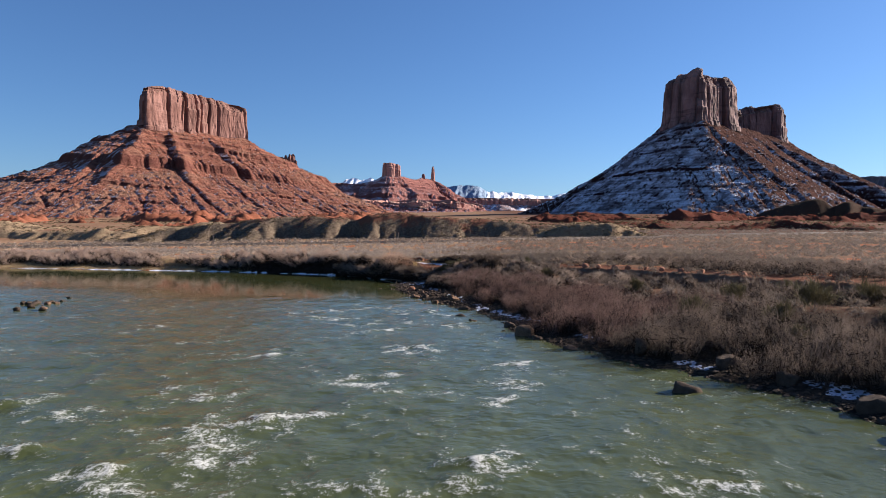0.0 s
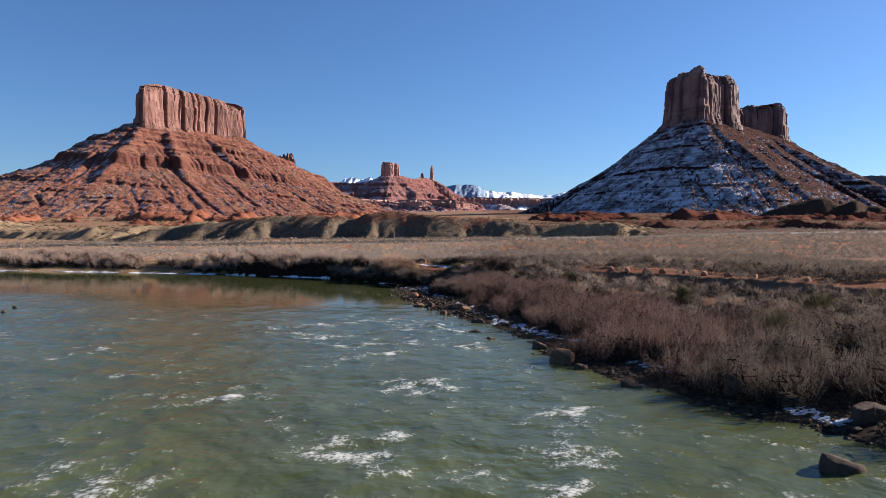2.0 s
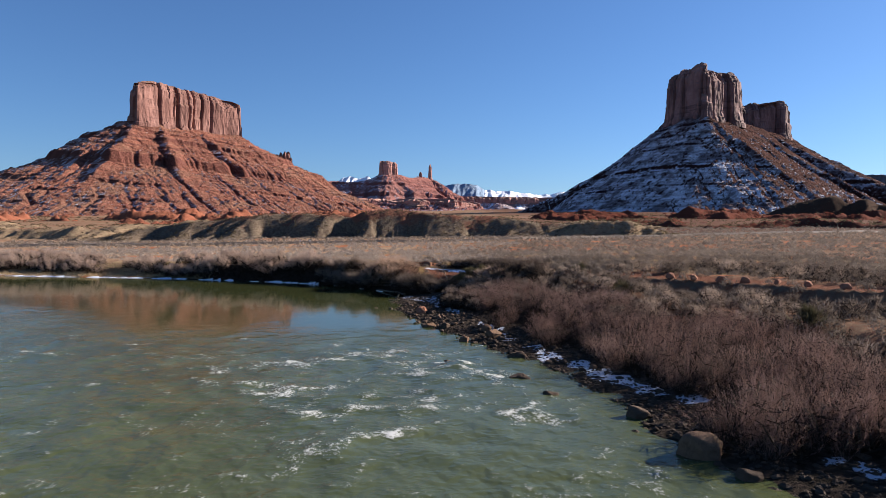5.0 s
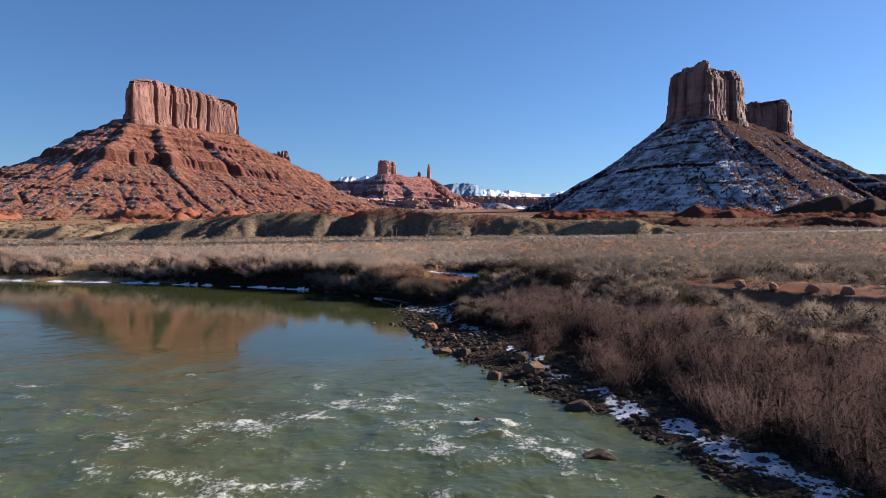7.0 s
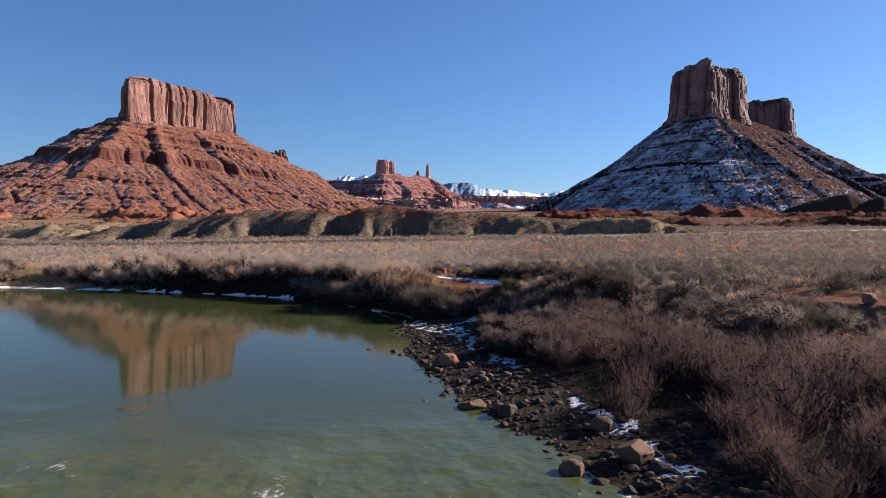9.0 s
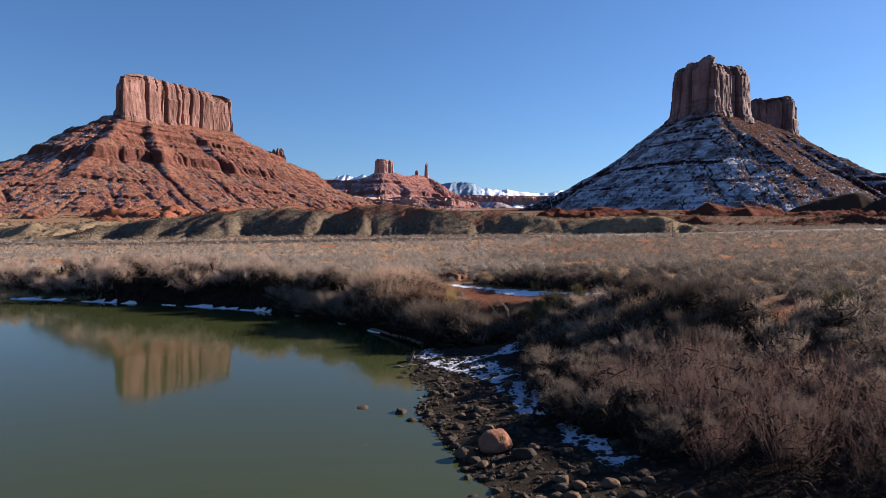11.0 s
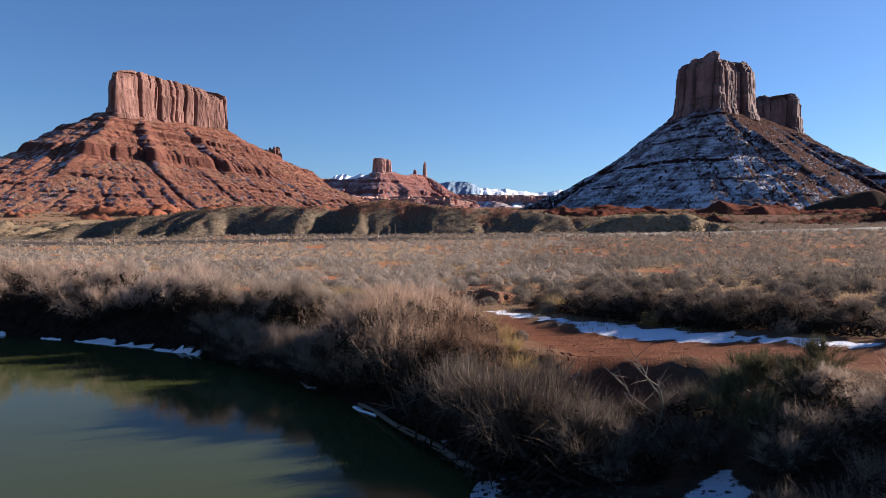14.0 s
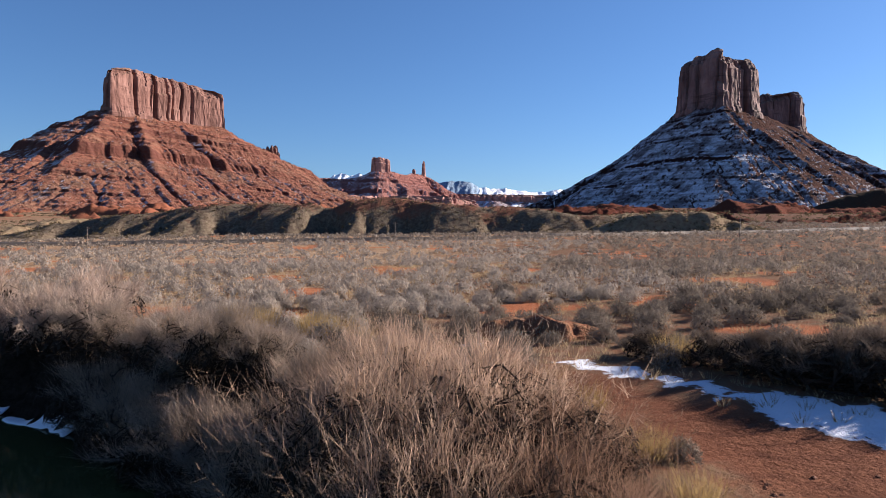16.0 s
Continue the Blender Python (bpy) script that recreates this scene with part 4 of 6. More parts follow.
# ---- plants and stones ----
def twig_material(name, low, high, tips, glow=0.4):
    """Bare winter twigs: each strand and each bush differs a little."""
    m, nt, b = material(name)
    g = nt.nodes.new("ShaderNodeNewGeometry")
    info = nt.nodes.new("ShaderNodeObjectInfo")
    col = mix(nt, g.outputs["Random Per Island"], low, high)
    col = mix(nt, calc(nt, "MULTIPLY", info.outputs["Random"], 0.55), col, tips)
    col = mix(nt, ramp(nt, noise_tex(nt, 0.16, 4, 0.65), [(0.44, 0.0), (0.6, 0.6)]), col, low)
    col = mix(nt, ramp(nt, noise_tex(nt, 0.11, 3, 0.6, stretch=(1, 1.3, 1)), [(0.5, 0.0), (0.64, 0.5)]), col, tips)
    nt.links.new(col, b.inputs["Base Color"])
    b.inputs["Roughness"].default_value = 0.9
    b.inputs["Specular IOR Level"].default_value = 0.05
    if glow:
        tr = nt.nodes.new("ShaderNodeBsdfTranslucent")
        nt.links.new(col, tr.inputs["Color"])
        both = nt.nodes.new("ShaderNodeMixShader")
        both.inputs[0].default_value = glow
        nt.links.new(b.outputs[0], both.inputs[1])
        nt.links.new(tr.outputs[0], both.inputs[2])
        nt.links.new(both.outputs[0], nt.nodes["Material Output"].inputs["Surface"])
    return m


WILLOW = twig_material("red willow stems", (0.057, 0.041, 0.035), (0.3, 0.207, 0.176), (0.216, 0.129, 0.108), 0.28)
TAMARISK = twig_material("tan tamarisk twigs", (0.17, 0.11, 0.078), (0.6, 0.435, 0.32), (0.425, 0.295, 0.22), 0.5)
RUSTY_TWIG = twig_material("rusty brown tamarisk twigs", (0.075, 0.044, 0.031), (0.36, 0.235, 0.165), (0.235, 0.142, 0.1), 0.4)
FAR_TAMARISK = twig_material("pinkish tan tamarisk twigs", (0.235, 0.17, 0.13), (0.57, 0.442, 0.36), (0.43, 0.326, 0.266), 0.4)
GREY_TWIG = twig_material("grey brown twigs", (0.08, 0.063, 0.051), (0.28, 0.22, 0.18), (0.17, 0.136, 0.11), 0.3)
RAMP_TWIG = twig_material("pale grey-tan twigs", (0.13, 0.1, 0.08), (0.46, 0.365, 0.298), (0.3, 0.232, 0.184), 0.4)
SAGE = twig_material("grey sage leaves", (0.187, 0.157, 0.133), (0.44, 0.382, 0.328), (0.28, 0.24, 0.202), 0.4)
DULL_SAGE = twig_material("dull brown sage leaves", (0.088, 0.07, 0.056), (0.28, 0.234, 0.192), (0.17, 0.14, 0.113), 0.3)
PLAIN_SAGE = twig_material("faded sage leaves", (0.115, 0.093, 0.075), (0.365, 0.308, 0.256), (0.222, 0.184, 0.15), 0.3)
HILL_TWIG = twig_material("dull hill scrub", (0.07, 0.055, 0.033), (0.2, 0.155, 0.095), (0.12, 0.095, 0.055), 0.3)
YELLOW = twig_material("yellow rabbitbrush", (0.246, 0.164, 0.0697), (0.41, 0.303, 0.148), (0.295, 0.197, 0.082))
STRAW = twig_material("dry straw grass", (0.28, 0.2, 0.11), (0.48, 0.38, 0.23), (0.36, 0.28, 0.17))
OLIVE = twig_material("dull olive brush", (0.0738, 0.0656, 0.0369), (0.164, 0.139, 0.0738), (0.0984, 0.0861, 0.0492), 0.15)
# For brush seen from its shaded side: that shade is put into the colour.
SHADED_TWIG = twig_material("shade-darkened brown twigs", (0.055, 0.041, 0.032), (0.23, 0.178, 0.14), (0.12, 0.09, 0.07), 0.15)
# Near-black strands that fill the bushes, to darken gaps and block sun.
SHADE_STRANDS = twig_material("near-black shade strands", (0.0158, 0.0115, 0.00864), (0.0504, 0.036, 0.0266), (0.0324, 0.023, 0.0173), 0)
BARK, _nt, _b = material("dark grey bark")
_nt.links.new(mix(_nt, noise_tex(_nt, 14, 5, 0.7, stretch=(1, 1, 0.2)), (0.06, 0.045, 0.035), (0.2, 0.155, 0.12)), _b.inputs["Base Color"])
_b.inputs["Roughness"].default_value = 0.9
rng = np.random.default_rng(11)


def blades(base, tip, bow, width):
    """Thin bowed strips from base to tip; returns vertices and face lists (one quad, one triangle each)."""
    n = len(base)
    mid = base + (tip - base) * 0.55 + bow
    ax = tip - base
    sidev = np.stack([-ax[:, 1], ax[:, 0], 0 * ax[:, 0]], -1) + rng.normal(0, 0.35, (n, 3)) * np.linalg.norm(ax, axis=1)[:, None] * [1, 1, 0.2]
    sidev = sidev / (np.linalg.norm(sidev, axis=1)[:, None] + 1e-6)
    w = np.asarray(width).reshape(-1, 1) * 0.5
    V = np.stack([base - sidev * w, base + sidev * w, mid + sidev * w * 0.8, mid - sidev * w * 0.8, tip], 1).reshape(-1, 3)
    k = np.arange(n)[:, None] * 5
    faces = np.concatenate([k + [0, 1, 2, 3], k + [3, 2, 4]], 1).ravel()
    return V, faces, np.tile([4, 3], n)


def slivers(base, tip, width):
    """Single thin triangles from base to tip."""
    n = len(base)
    side = rng.normal(0, 1, (n, 3)) * [1, 1, 0.4]
    side = side / (np.linalg.norm(side, axis=1)[:, None] + 1e-6) * np.asarray(width).reshape(-1, 1) * 0.5
    V = np.stack([base - side, base + side, tip], 1).reshape(-1, 3)
    return V, np.arange(n * 3), np.full(n, 3)


def joined(parts):
    vs, fs, ss, off = [], [], [], 0
    for v, f, s in parts:
        vs.append(v), fs.append(np.asarray(f) + off), ss.append(s)
        off += len(v)
    return np.concatenate(vs), np.concatenate(fs), np.concatenate(ss)


def tube(points, radii, sides=5):
    points = np.asarray(points, float)
    n = len(points)
    V = []
    for i in range(n):
        d = points[min(i + 1, n - 1)] - points[max(i - 1, 0)]
        d = d / (np.linalg.norm(d) + 1e-9)
        a = np.cross(d, [0.31, 0.95, 0.05])
        a = a / (np.linalg.norm(a) + 1e-9)
        b = np.cross(d, a)
        ang = np.arange(sides) * 2 * math.pi / sides
        V.append(points[i] + radii[i] * (np.cos(ang)[:, None] * a + np.sin(ang)[:, None] * b))
    V = np.concatenate(V)
    F = []
    for i in range(n - 1):
        for k in range(sides):
            F += [i * sides + k, i * sides + (k + 1) % sides, (i + 1) * sides + (k + 1) % sides, (i + 1) * sides + k]
    return V, np.array(F), np.full((n - 1) * sides, 4)


def limb_paths(count, height, radius, droop):
    out = []
    for k in range(count):
        a = 6.283 * (k + rng.uniform(0, 1)) / count * 2.4
        el = rng.uniform(0.2, 1.5)
        r, h = radius * math.cos(el) * rng.uniform(0.7, 1.0), height * 0.78 * math.sin(el) ** 0.7 * rng.uniform(0.75, 1.0)
        t = np.linspace(0, 1, 6)[:, None]
        p = np.concatenate([np.cos(a) * r * t, np.sin(a) * r * t, h * (t * (1 + droop) - droop * t ** 2)], 1)
        p = p + rng.normal(0, 0.04 * height, (6, 3)) * t * [1, 1, 0.5]
        out.append(p)
    return out


def shrub(seed, height, radius, twigs, width, limbs=9, length=0.4, droop=0.5, wild=0.42, thin=False):
    """Many-stemmed bare dome-shaped shrub: a list of limb meshes and the crown of twigs."""
    global rng
    rng = np.random.default_rng(seed)
    paths = limb_paths(limbs, height, radius, droop)
    stems = [tube(p, np.linspace(0.035, 0.008, 6) * (height / 3), 4) for p in paths[:7]]
    more = limb_paths(limbs * 3, height, radius, droop)
    P = np.array(paths + more)
    which, t = rng.integers(0, len(P), twigs), rng.uniform(0.15, 1, twigs) ** 0.7
    f = t * 4.999
    i = f.astype(int)
    step = P[which, i + 1] - P[which, i]
    base = P[which, i] + step * (f - i)[:, None] + rng.normal(0, 0.05 * radius, (twigs, 3)) * [1, 1, 0.4]
    along_ = step / (np.linalg.norm(step, axis=1)[:, None] + 1e-6)
    d = along_ * 0.9 + np.array([0, 0, 0.45]) + rng.normal(0, wild, (twigs, 3))
    d = d / np.linalg.norm(d, axis=1)[:, None]
    ln = height * length * rng.uniform(0.3, 1.0, twigs)[:, None]
    tip = base + d * ln - np.array([0, 0, 1.0]) * ln * 0.15 * (1 - d[:, 2:3])
    tip[:, 2] = np.maximum(tip[:, 2], 0.0)
    bow = rng.normal(0, 0.05, (twigs, 3)) * ln + np.array([0, 0, 0.06]) * ln
    if thin:
        return stems, slivers(base, tip, 1.5 * width * rng.uniform(0.6, 1.4, twigs))
    return stems, blades(base, tip, bow, width * rng.uniform(0.6, 1.4, twigs))


def clump(seed, height, radius, n, width, fan=0.5, wild=0.15, base_r=0.5, low=0.45, thin=False):
    """Upright stems from the ground that fan out a little."""
    global rng
    rng = np.random.default_rng(seed)
    a, r = rng.uniform(0, 6.283, n), radius * base_r * np.sqrt(rng.uniform(0, 1, n))
    base = np.stack([np.cos(a) * r, np.sin(a) * r, np.full(n, -0.08)], -1)
    h = height * rng.uniform(low, 1.0, n) ** 0.8
    tip = base * [1 + fan, 1 + fan, 0] + rng.normal(0, wild, (n, 3)) * height * [1, 1, 0] + np.stack([0 * h, 0 * h, h], -1)
    if thin:
        return slivers(base, tip, 1.4 * width * rng.uniform(0.6, 1.4, n))
    return blades(base, tip, rng.normal(0, 0.05, (n, 3)) * height * [1, 1, 0], width * rng.uniform(0.6, 1.4, n))


def dome(seed, height, radius, n, width, length=0.35):
    """Low rounded bush of short leafy strips."""
    global rng
    rng = np.random.default_rng(seed)
    a, u = rng.uniform(0, 6.283, n), rng.uniform(0.02, 1.0, n)
    el = np.arcsin(u)
    lump = 1 + 0.25 * np.sin(a * 3 + seed) * np.cos(el)
    q = rng.uniform(0.6, 0.98, n)
    base = np.stack([np.cos(a) * np.cos(el) * radius * q * lump, np.sin(a) * np.cos(el) * radius * q * lump, np.sin(el) * height * q], -1)
    out = np.stack([np.cos(a) * np.cos(el), np.sin(a) * np.cos(el), np.sin(el) + 0.1], -1) + rng.normal(0, 0.38, (n, 3))
    out = out / np.linalg.norm(out, axis=1)[:, None]
    d = rng.normal(0, 0.6, (n, 3)) + [0, 0, 0.7]
    d = d - out * np.sum(d * out, axis=1)[:, None] * 0.75
    d = d / np.linalg.norm(d, axis=1)[:, None]
    side = np.cross(out, d)
    side = side / (np.linalg.norm(side, axis=1)[:, None] + 1e-6) * (0.9 * width * rng.uniform(0.6, 1.4, n))[:, None]
    tip = base + d * length * radius * rng.uniform(0.6, 1.3, n)[:, None]
    V = np.stack([base - side, base + side, tip], 1).reshape(-1, 3)
    return V, np.arange(n * 3), np.full(n, 3)


def plume(seed, height, radius, stems, per, width, fan=0.7, wild=0.1, low=0.35, tufts=7, spread=0.7):
    """Upright wand-like stems, each feathered with fine side twigs."""
    global rng
    rng = np.random.default_rng(seed)
    a, r = rng.uniform(0, 6.283, stems), radius * 0.62 * np.sqrt(rng.uniform(0, 1, stems))
    base = np.stack([np.cos(a) * r, np.sin(a) * r, np.full(stems, -0.08)], -1)
    h = height * rng.uniform(low, 1.0, stems) ** 0.7 * (1 - 0.35 * (r / radius) ** 2)
    ta, tr = rng.uniform(0, 6.283, tufts), radius * 0.62 * np.sqrt(rng.uniform(0, 1, tufts))
    mid = np.stack([np.cos(ta) * tr, np.sin(ta) * tr, 0 * ta], -1)
    which = rng.integers(0, tufts, stems)
    base = base * 0.35 + mid[which] * [1, 1, 0] * 0.9
    base[:, 2] = -0.08
    h = h * rng.uniform(0.6, 1.0, tufts)[which]
    lean = rng.normal(0, 0.18, (tufts, 3))[which] * [1, 1, 0] * height
    out = base - mid[which] * 0.5
    tip = base + lean + out * [fan, fan, 0] * 1.6 + rng.normal(0, wild, (stems, 3)) * height * [1, 1, 0] + np.stack([0 * h, 0 * h, h], -1)
    bow = rng.normal(0, 0.06, (stems, 3)) * height * [1, 1, 0] - out * [0.2, 0.2, 0]
    main = blades(base, tip, bow, width * rng.uniform(0.7, 1.5, stems))
    n = stems * per
    k = np.repeat(np.arange(stems), per)
    t = rng.uniform(0.22, 0.97, n)[:, None]
    foot = base[k] + (tip - base)[k] * t + bow[k] * np.clip(t / 0.55, 0, 1) * np.clip((1 - t) / 0.45, 0, 1)
    ax = (tip - base)[k] / np.linalg.norm((tip - base)[k], axis=1)[:, None]
    d = ax + rng.normal(0, spread, (n, 3))
    d = d / np.linalg.norm(d, axis=1)[:, None]
    end = foot + d * height * rng.uniform(0.06, 0.24, n)[:, None] * (1.15 - 0.5 * t)
    return joined([main, slivers(foot, end, width * rng.uniform(0.7, 1.3, n))])


def core(seed, height, radius, n, width):
    """Dense near-black strands inside a bush, added to darken it and block light."""
    global rng
    rng = np.random.default_rng(seed)
    a, r, z = rng.uniform(0, 6.283, n), radius * np.sqrt(rng.uniform(0, 1, n)), rng.uniform(0, 1, n)
    base = np.stack([np.cos(a) * r, np.sin(a) * r, z * height * np.sqrt(np.clip(1 - (r / radius) ** 2, 0.05, 1))], -1)
    d = rng.normal(0, 1, (n, 3)) * [1, 1, 0.8]
    d = d / np.linalg.norm(d, axis=1)[:, None]
    end = base + d * radius * rng.uniform(0.4, 0.8, n)[:, None]
    far = np.sqrt((end[:, 0] ** 2 + end[:, 1] ** 2) / radius ** 2 + (np.maximum(end[:, 2], 0) / height) ** 2)[:, None]
    end = end / np.maximum(far, 1)
    end[:, 2] = np.maximum(end[:, 2], 0)
    return slivers(base, end, width * rng.uniform(0.6, 1.4, n))


def spin(rz, s=1.0, tilt=0.0):
    return Matrix.Rotation(rz, 4, "Z") @ Matrix.Rotation(tilt, 4, "X") @ Matrix.Diagonal((s, s, s * 1.0, 1))


pick = random.Random(5)


def put(ob, x, y, s=1.0, sink=0.05, tilt=0.0):
    ob.matrix_basis = Matrix.Translation((x, y, max(on_ground(x, y), 0.0) - sink)) @ spin(pick.uniform(0, 6.28), s, tilt)
    return ob


def plant_things(name, label, category, group, meshes, places, mat):
    """Single-mesh bushes that share their mesh data."""
    datas = [mesh_from(name, *m, mat, False) for m in meshes]
    for k, (x, y, s) in enumerate(places):
        put(tagged(new(name, datas[k % len(datas)]), label, category, group), x, y, s)


def shrub_things(name, label, category, group, shrubs, places, mat):
    """Shrubs with limbs and a crown of twigs as parts."""
    datas = [([mesh_from("limb", *l, BARK, True) for l in st], mesh_from("crown", *tw, mat, False)) for st, tw in shrubs]
    for k, (x, y, s) in enumerate(places):
        root = put(tagged(new(name), label, category, group), x, y, s)
        st, tw = datas[k % len(datas)]
        child("crown", tw, root)
        for l in st:
            child("limb", l, root)


def scatter(n, box, ok, sizes, seed, gap=0.0):
    """Places drawn at random in the box where ok(x, y, s, on, kind) holds, no two nearer than gap."""
    r = np.random.default_rng(seed)
    x, y = r.uniform(box[0], box[1], n), r.uniform(box[2], box[3], n)
    z, s, on, kind = ground_z(x, y)
    m = ok(x, y, s, on, kind)
    x, y = x[m], y[m]
    sz = r.uniform(sizes[0], sizes[1], len(x))
    if gap:
        cells, keep = {}, []
        for i in range(len(x)):
            c = (int(x[i] // gap), int(y[i] // gap))
            if all((x[i] - x[j]) ** 2 + (y[i] - y[j]) ** 2 > gap * gap for a in (-1, 0, 1) for b in (-1, 0, 1) for j in cells.get((c[0] + a, c[1] + b), ())):
                cells.setdefault(c, []).append(i)
                keep.append(i)
        x, y, sz = x[keep], y[keep], sz[keep]
    return list(zip(x.tolist(), y.tolist(), sz.tolist()))


def stuff(name, label, category, protos, places, mat, smooth=False):
    """Countless small growth or stones joined into one mesh."""
    px, py, ps = (np.array(v) for v in list(zip(*places))[:3])
    pz = np.array([p[3] for p in places]) if len(places[0]) > 3 else np.maximum(ground_z(px, py)[0], -0.15)
    r = np.random.default_rng(len(places))
    ang = r.uniform(0, 6.283, len(places))
    parts = []
    for k, (v, f, s) in enumerate(protos):
        sel = np.arange(k, len(places), len(protos))
        if not len(sel):
            continue
        c, sn = np.cos(ang[sel])[:, None], np.sin(ang[sel])[:, None]
        sc = ps[sel][:, None]
        X = (v[None, :, 0] * c - v[None, :, 1] * sn) * sc + px[sel][:, None]
        Y = (v[None, :, 0] * sn + v[None, :, 1] * c) * sc + py[sel][:, None]
        Z = v[None, :, 2] * sc + pz[sel][:, None]
        V = np.stack([X, Y, Z], -1).reshape(-1, 3)
        F = (np.asarray(f)[None, :] + (np.arange(len(sel)) * len(v))[:, None]).ravel()
        parts.append((V, F, np.tile(s, len(sel))))
    return tagged(new(name, mesh_from(name, *joined(parts), mat, smooth)), label, category, kind="stuff")


# red willow thicket on the gravel bank
def willow_zone(x, y, s, on, kind):
    edge = 5.2 - 2.7 * (1 - sstep(76, 94, y)) + 1.5 * fbm(x / 7, y / 7, 2, 301) + 3.6 * sstep(102, 111, y)
    back = 18 + 4 * fbm(x / 9, y / 9, 2, 302) - 4 * sstep(90, 118, y)
    gaps = fbm(x / 5, y / 5, 3, 303)
    return (s > edge) & (s < back) & (kind < 0.05) & (y < 121) & (gaps > -0.32) & (on < 0.2)


willows = scatter(5200, (-8, 60, 5, 122), willow_zone, (0.7, 1.35), 31, 1.05)
# Further spots for the added shade strands on the willow floor.
filler_spots = scatter(2600, (-8, 60, 5, 122), lambda x, y, s, on, kind: (s > 6.5 - 3.0 * (1 - sstep(76, 94, y))) & (s < 22) & (kind < 0.05) & (on < 0.2), (0.4, 0.8), 32, 1.6)
willows.sort(key=lambda p: math.hypot(p[0] - 4, p[1] - 85))
W = [plume(400 + k, 3.1 - 0.3 * (k % 3), 1.3, 120, 12, 0.011, 0.7, 0.09, 0.35, 9, 0.34) for k in range(7)]
def greyish(p):
    return p[1] < 64 and p[0] > 18 + 5 * math.sin(p[1] / 4.3)


plant_things("willow_bush", "leafless reddish willow clump on the gravel bank", "bush", "willows along the river", W, [p for p in willows[:290] if not greyish(p)], WILLOW)
plant_things("willow_bush", "leafless grey-brown willow clump among the reddish ones", "bush", "willows along the river", W, [p for p in willows[:290] if greyish(p)], GREY_TWIG)
W2 = [plume(420 + k, 3.0 - 0.3 * (k % 3), 1.3, 60, 9, 0.022, 0.75, 0.1, 0.35, 8, 0.36) for k in range(6)]
for label, mat, places in (("leafless reddish willow thicket", WILLOW, [p for p in willows[290:] if not greyish(p)]), ("leafless grey-brown willow thicket", GREY_TWIG, [p for p in willows[290:] if greyish(p)])):
    if places:
        stuff("willow_thicket", label, "bushes", W2, places, mat)

# grey and olive brush behind the willows and on the terrace to the right
brush = scatter(4000, (-6, 90, 10, 150), lambda x, y, s, on, kind: (s > 16 - 6 * sstep(110, 125, y) + 3 * fbm(x / 9, y / 9, 2, 311)) & (s < 60) & (on < 0.1) & (kind < 0.3) & ((x < 14) | (np.abs(below_road(x, y) - 3.5) > 3.0)) & (fbm(x / 10, y / 10, 2, 312) > -0.5), (0.6, 1.2), 33, 1.9)
brush.sort(key=lambda p: math.hypot(p[0] - 2, p[1] - 118))
B = [shrub(500 + k, 2.0, 1.7, 700, 0.017, 6, thin=True) for k in range(4)]
shrub_things("grey_brush", "bare grey-brown thorny brush on the river terrace", "bush", "brush on the terrace", B, brush[:110:2], GREY_TWIG)
shrub_things("grey_brush", "bare pale tan thorny brush on the river terrace", "bush", "brush on the terrace", B, brush[1:110:2], RAMP_TWIG)
if brush[110:]:
    stuff("brush_thicket", "bare grey-brown brush on the river terrace", "bushes", [shrub(510 + k, 2.0, 1.7, 280, 0.045, 7, thin=True)[1] for k in range(4)], brush[110:], GREY_TWIG)
olive = [(23.7, 60, 1.3), (29, 52, 1.1), (34, 57, 1.4), (36, 47, 1.2), (31, 68, 1.0), (27, 45, 0.9), (42, 62, 1.3), (24, 84, 0.9), (15, 108, 0.9), (13, 125, 1.0), (40, 75, 1.1)]
shrub_things("olive_brush", "dense dull olive brush behind the willows", "bush", "olive brush", [shrub(530 + k, 2.4, 2.0, 1100, 0.04, 7) for k in range(2)], olive, OLIVE)

# tamarisk along the steep far bank; the nearest are the densest
def limbs_of(seed, height, radius):
    global rng
    rng = np.random.default_rng(seed)
    return [tube(p, np.linspace(0.03, 0.007, 6), 4) for p in limb_paths(7, height, radius, 0.4)]


NEAR_TAM = [(-15.6, 148.6, 1.25), (-17.2, 150.8, 1.28), (-13.6, 148.6, 1.15), (-14.6, 151.2, 1.2), (-19.2, 153.2, 1.2), (-16.8, 153.4, 1.15), (-12.2, 147.4, 0.85),
            (-21.2, 155.6, 1.1), (-23.6, 158.0, 1.1), (-20.0, 156.8, 1.0), (-26.0, 160.6, 1.1), (-28.8, 162.8, 1.0), (-24.6, 161.6, 0.95), (-31.8, 165.0, 1.05), (-17.8, 156.6, 0.95), (-22.6, 160.4, 0.85), (-12.6, 150.4, 0.8), (-13.4, 153.0, 0.85), (-18.2, 151.0, 1.0), (-20.6, 153.8, 1.05), (-22.6, 156.0, 1.1), (-25.2, 158.8, 1.1), (-28.2, 161.4, 1.1), (-30.8, 163.4, 1.0), (-27.2, 163.8, 1.1), (-29.8, 164.8, 1.15), (-26.4, 162.6, 1.0)]
shrub_things("tamarisk_bush", "big tan leafless tamarisk leaning over the steep bank", "bush", "tamarisks on the bank",
             [(limbs_of(600 + k, 3.0, 2.0), joined([plume(600 + k, 3.5, 2.7, 200, 17, 0.012, 0.8, 0.11, 0.3, 20), shrub(603 + k, 3.0, 2.7, 3000, 0.009, 7, 0.34, thin=True)[1]])) for k in range(3)], [p for p in NEAR_TAM if -19.5 < p[0] < -14.3], TAMARISK)
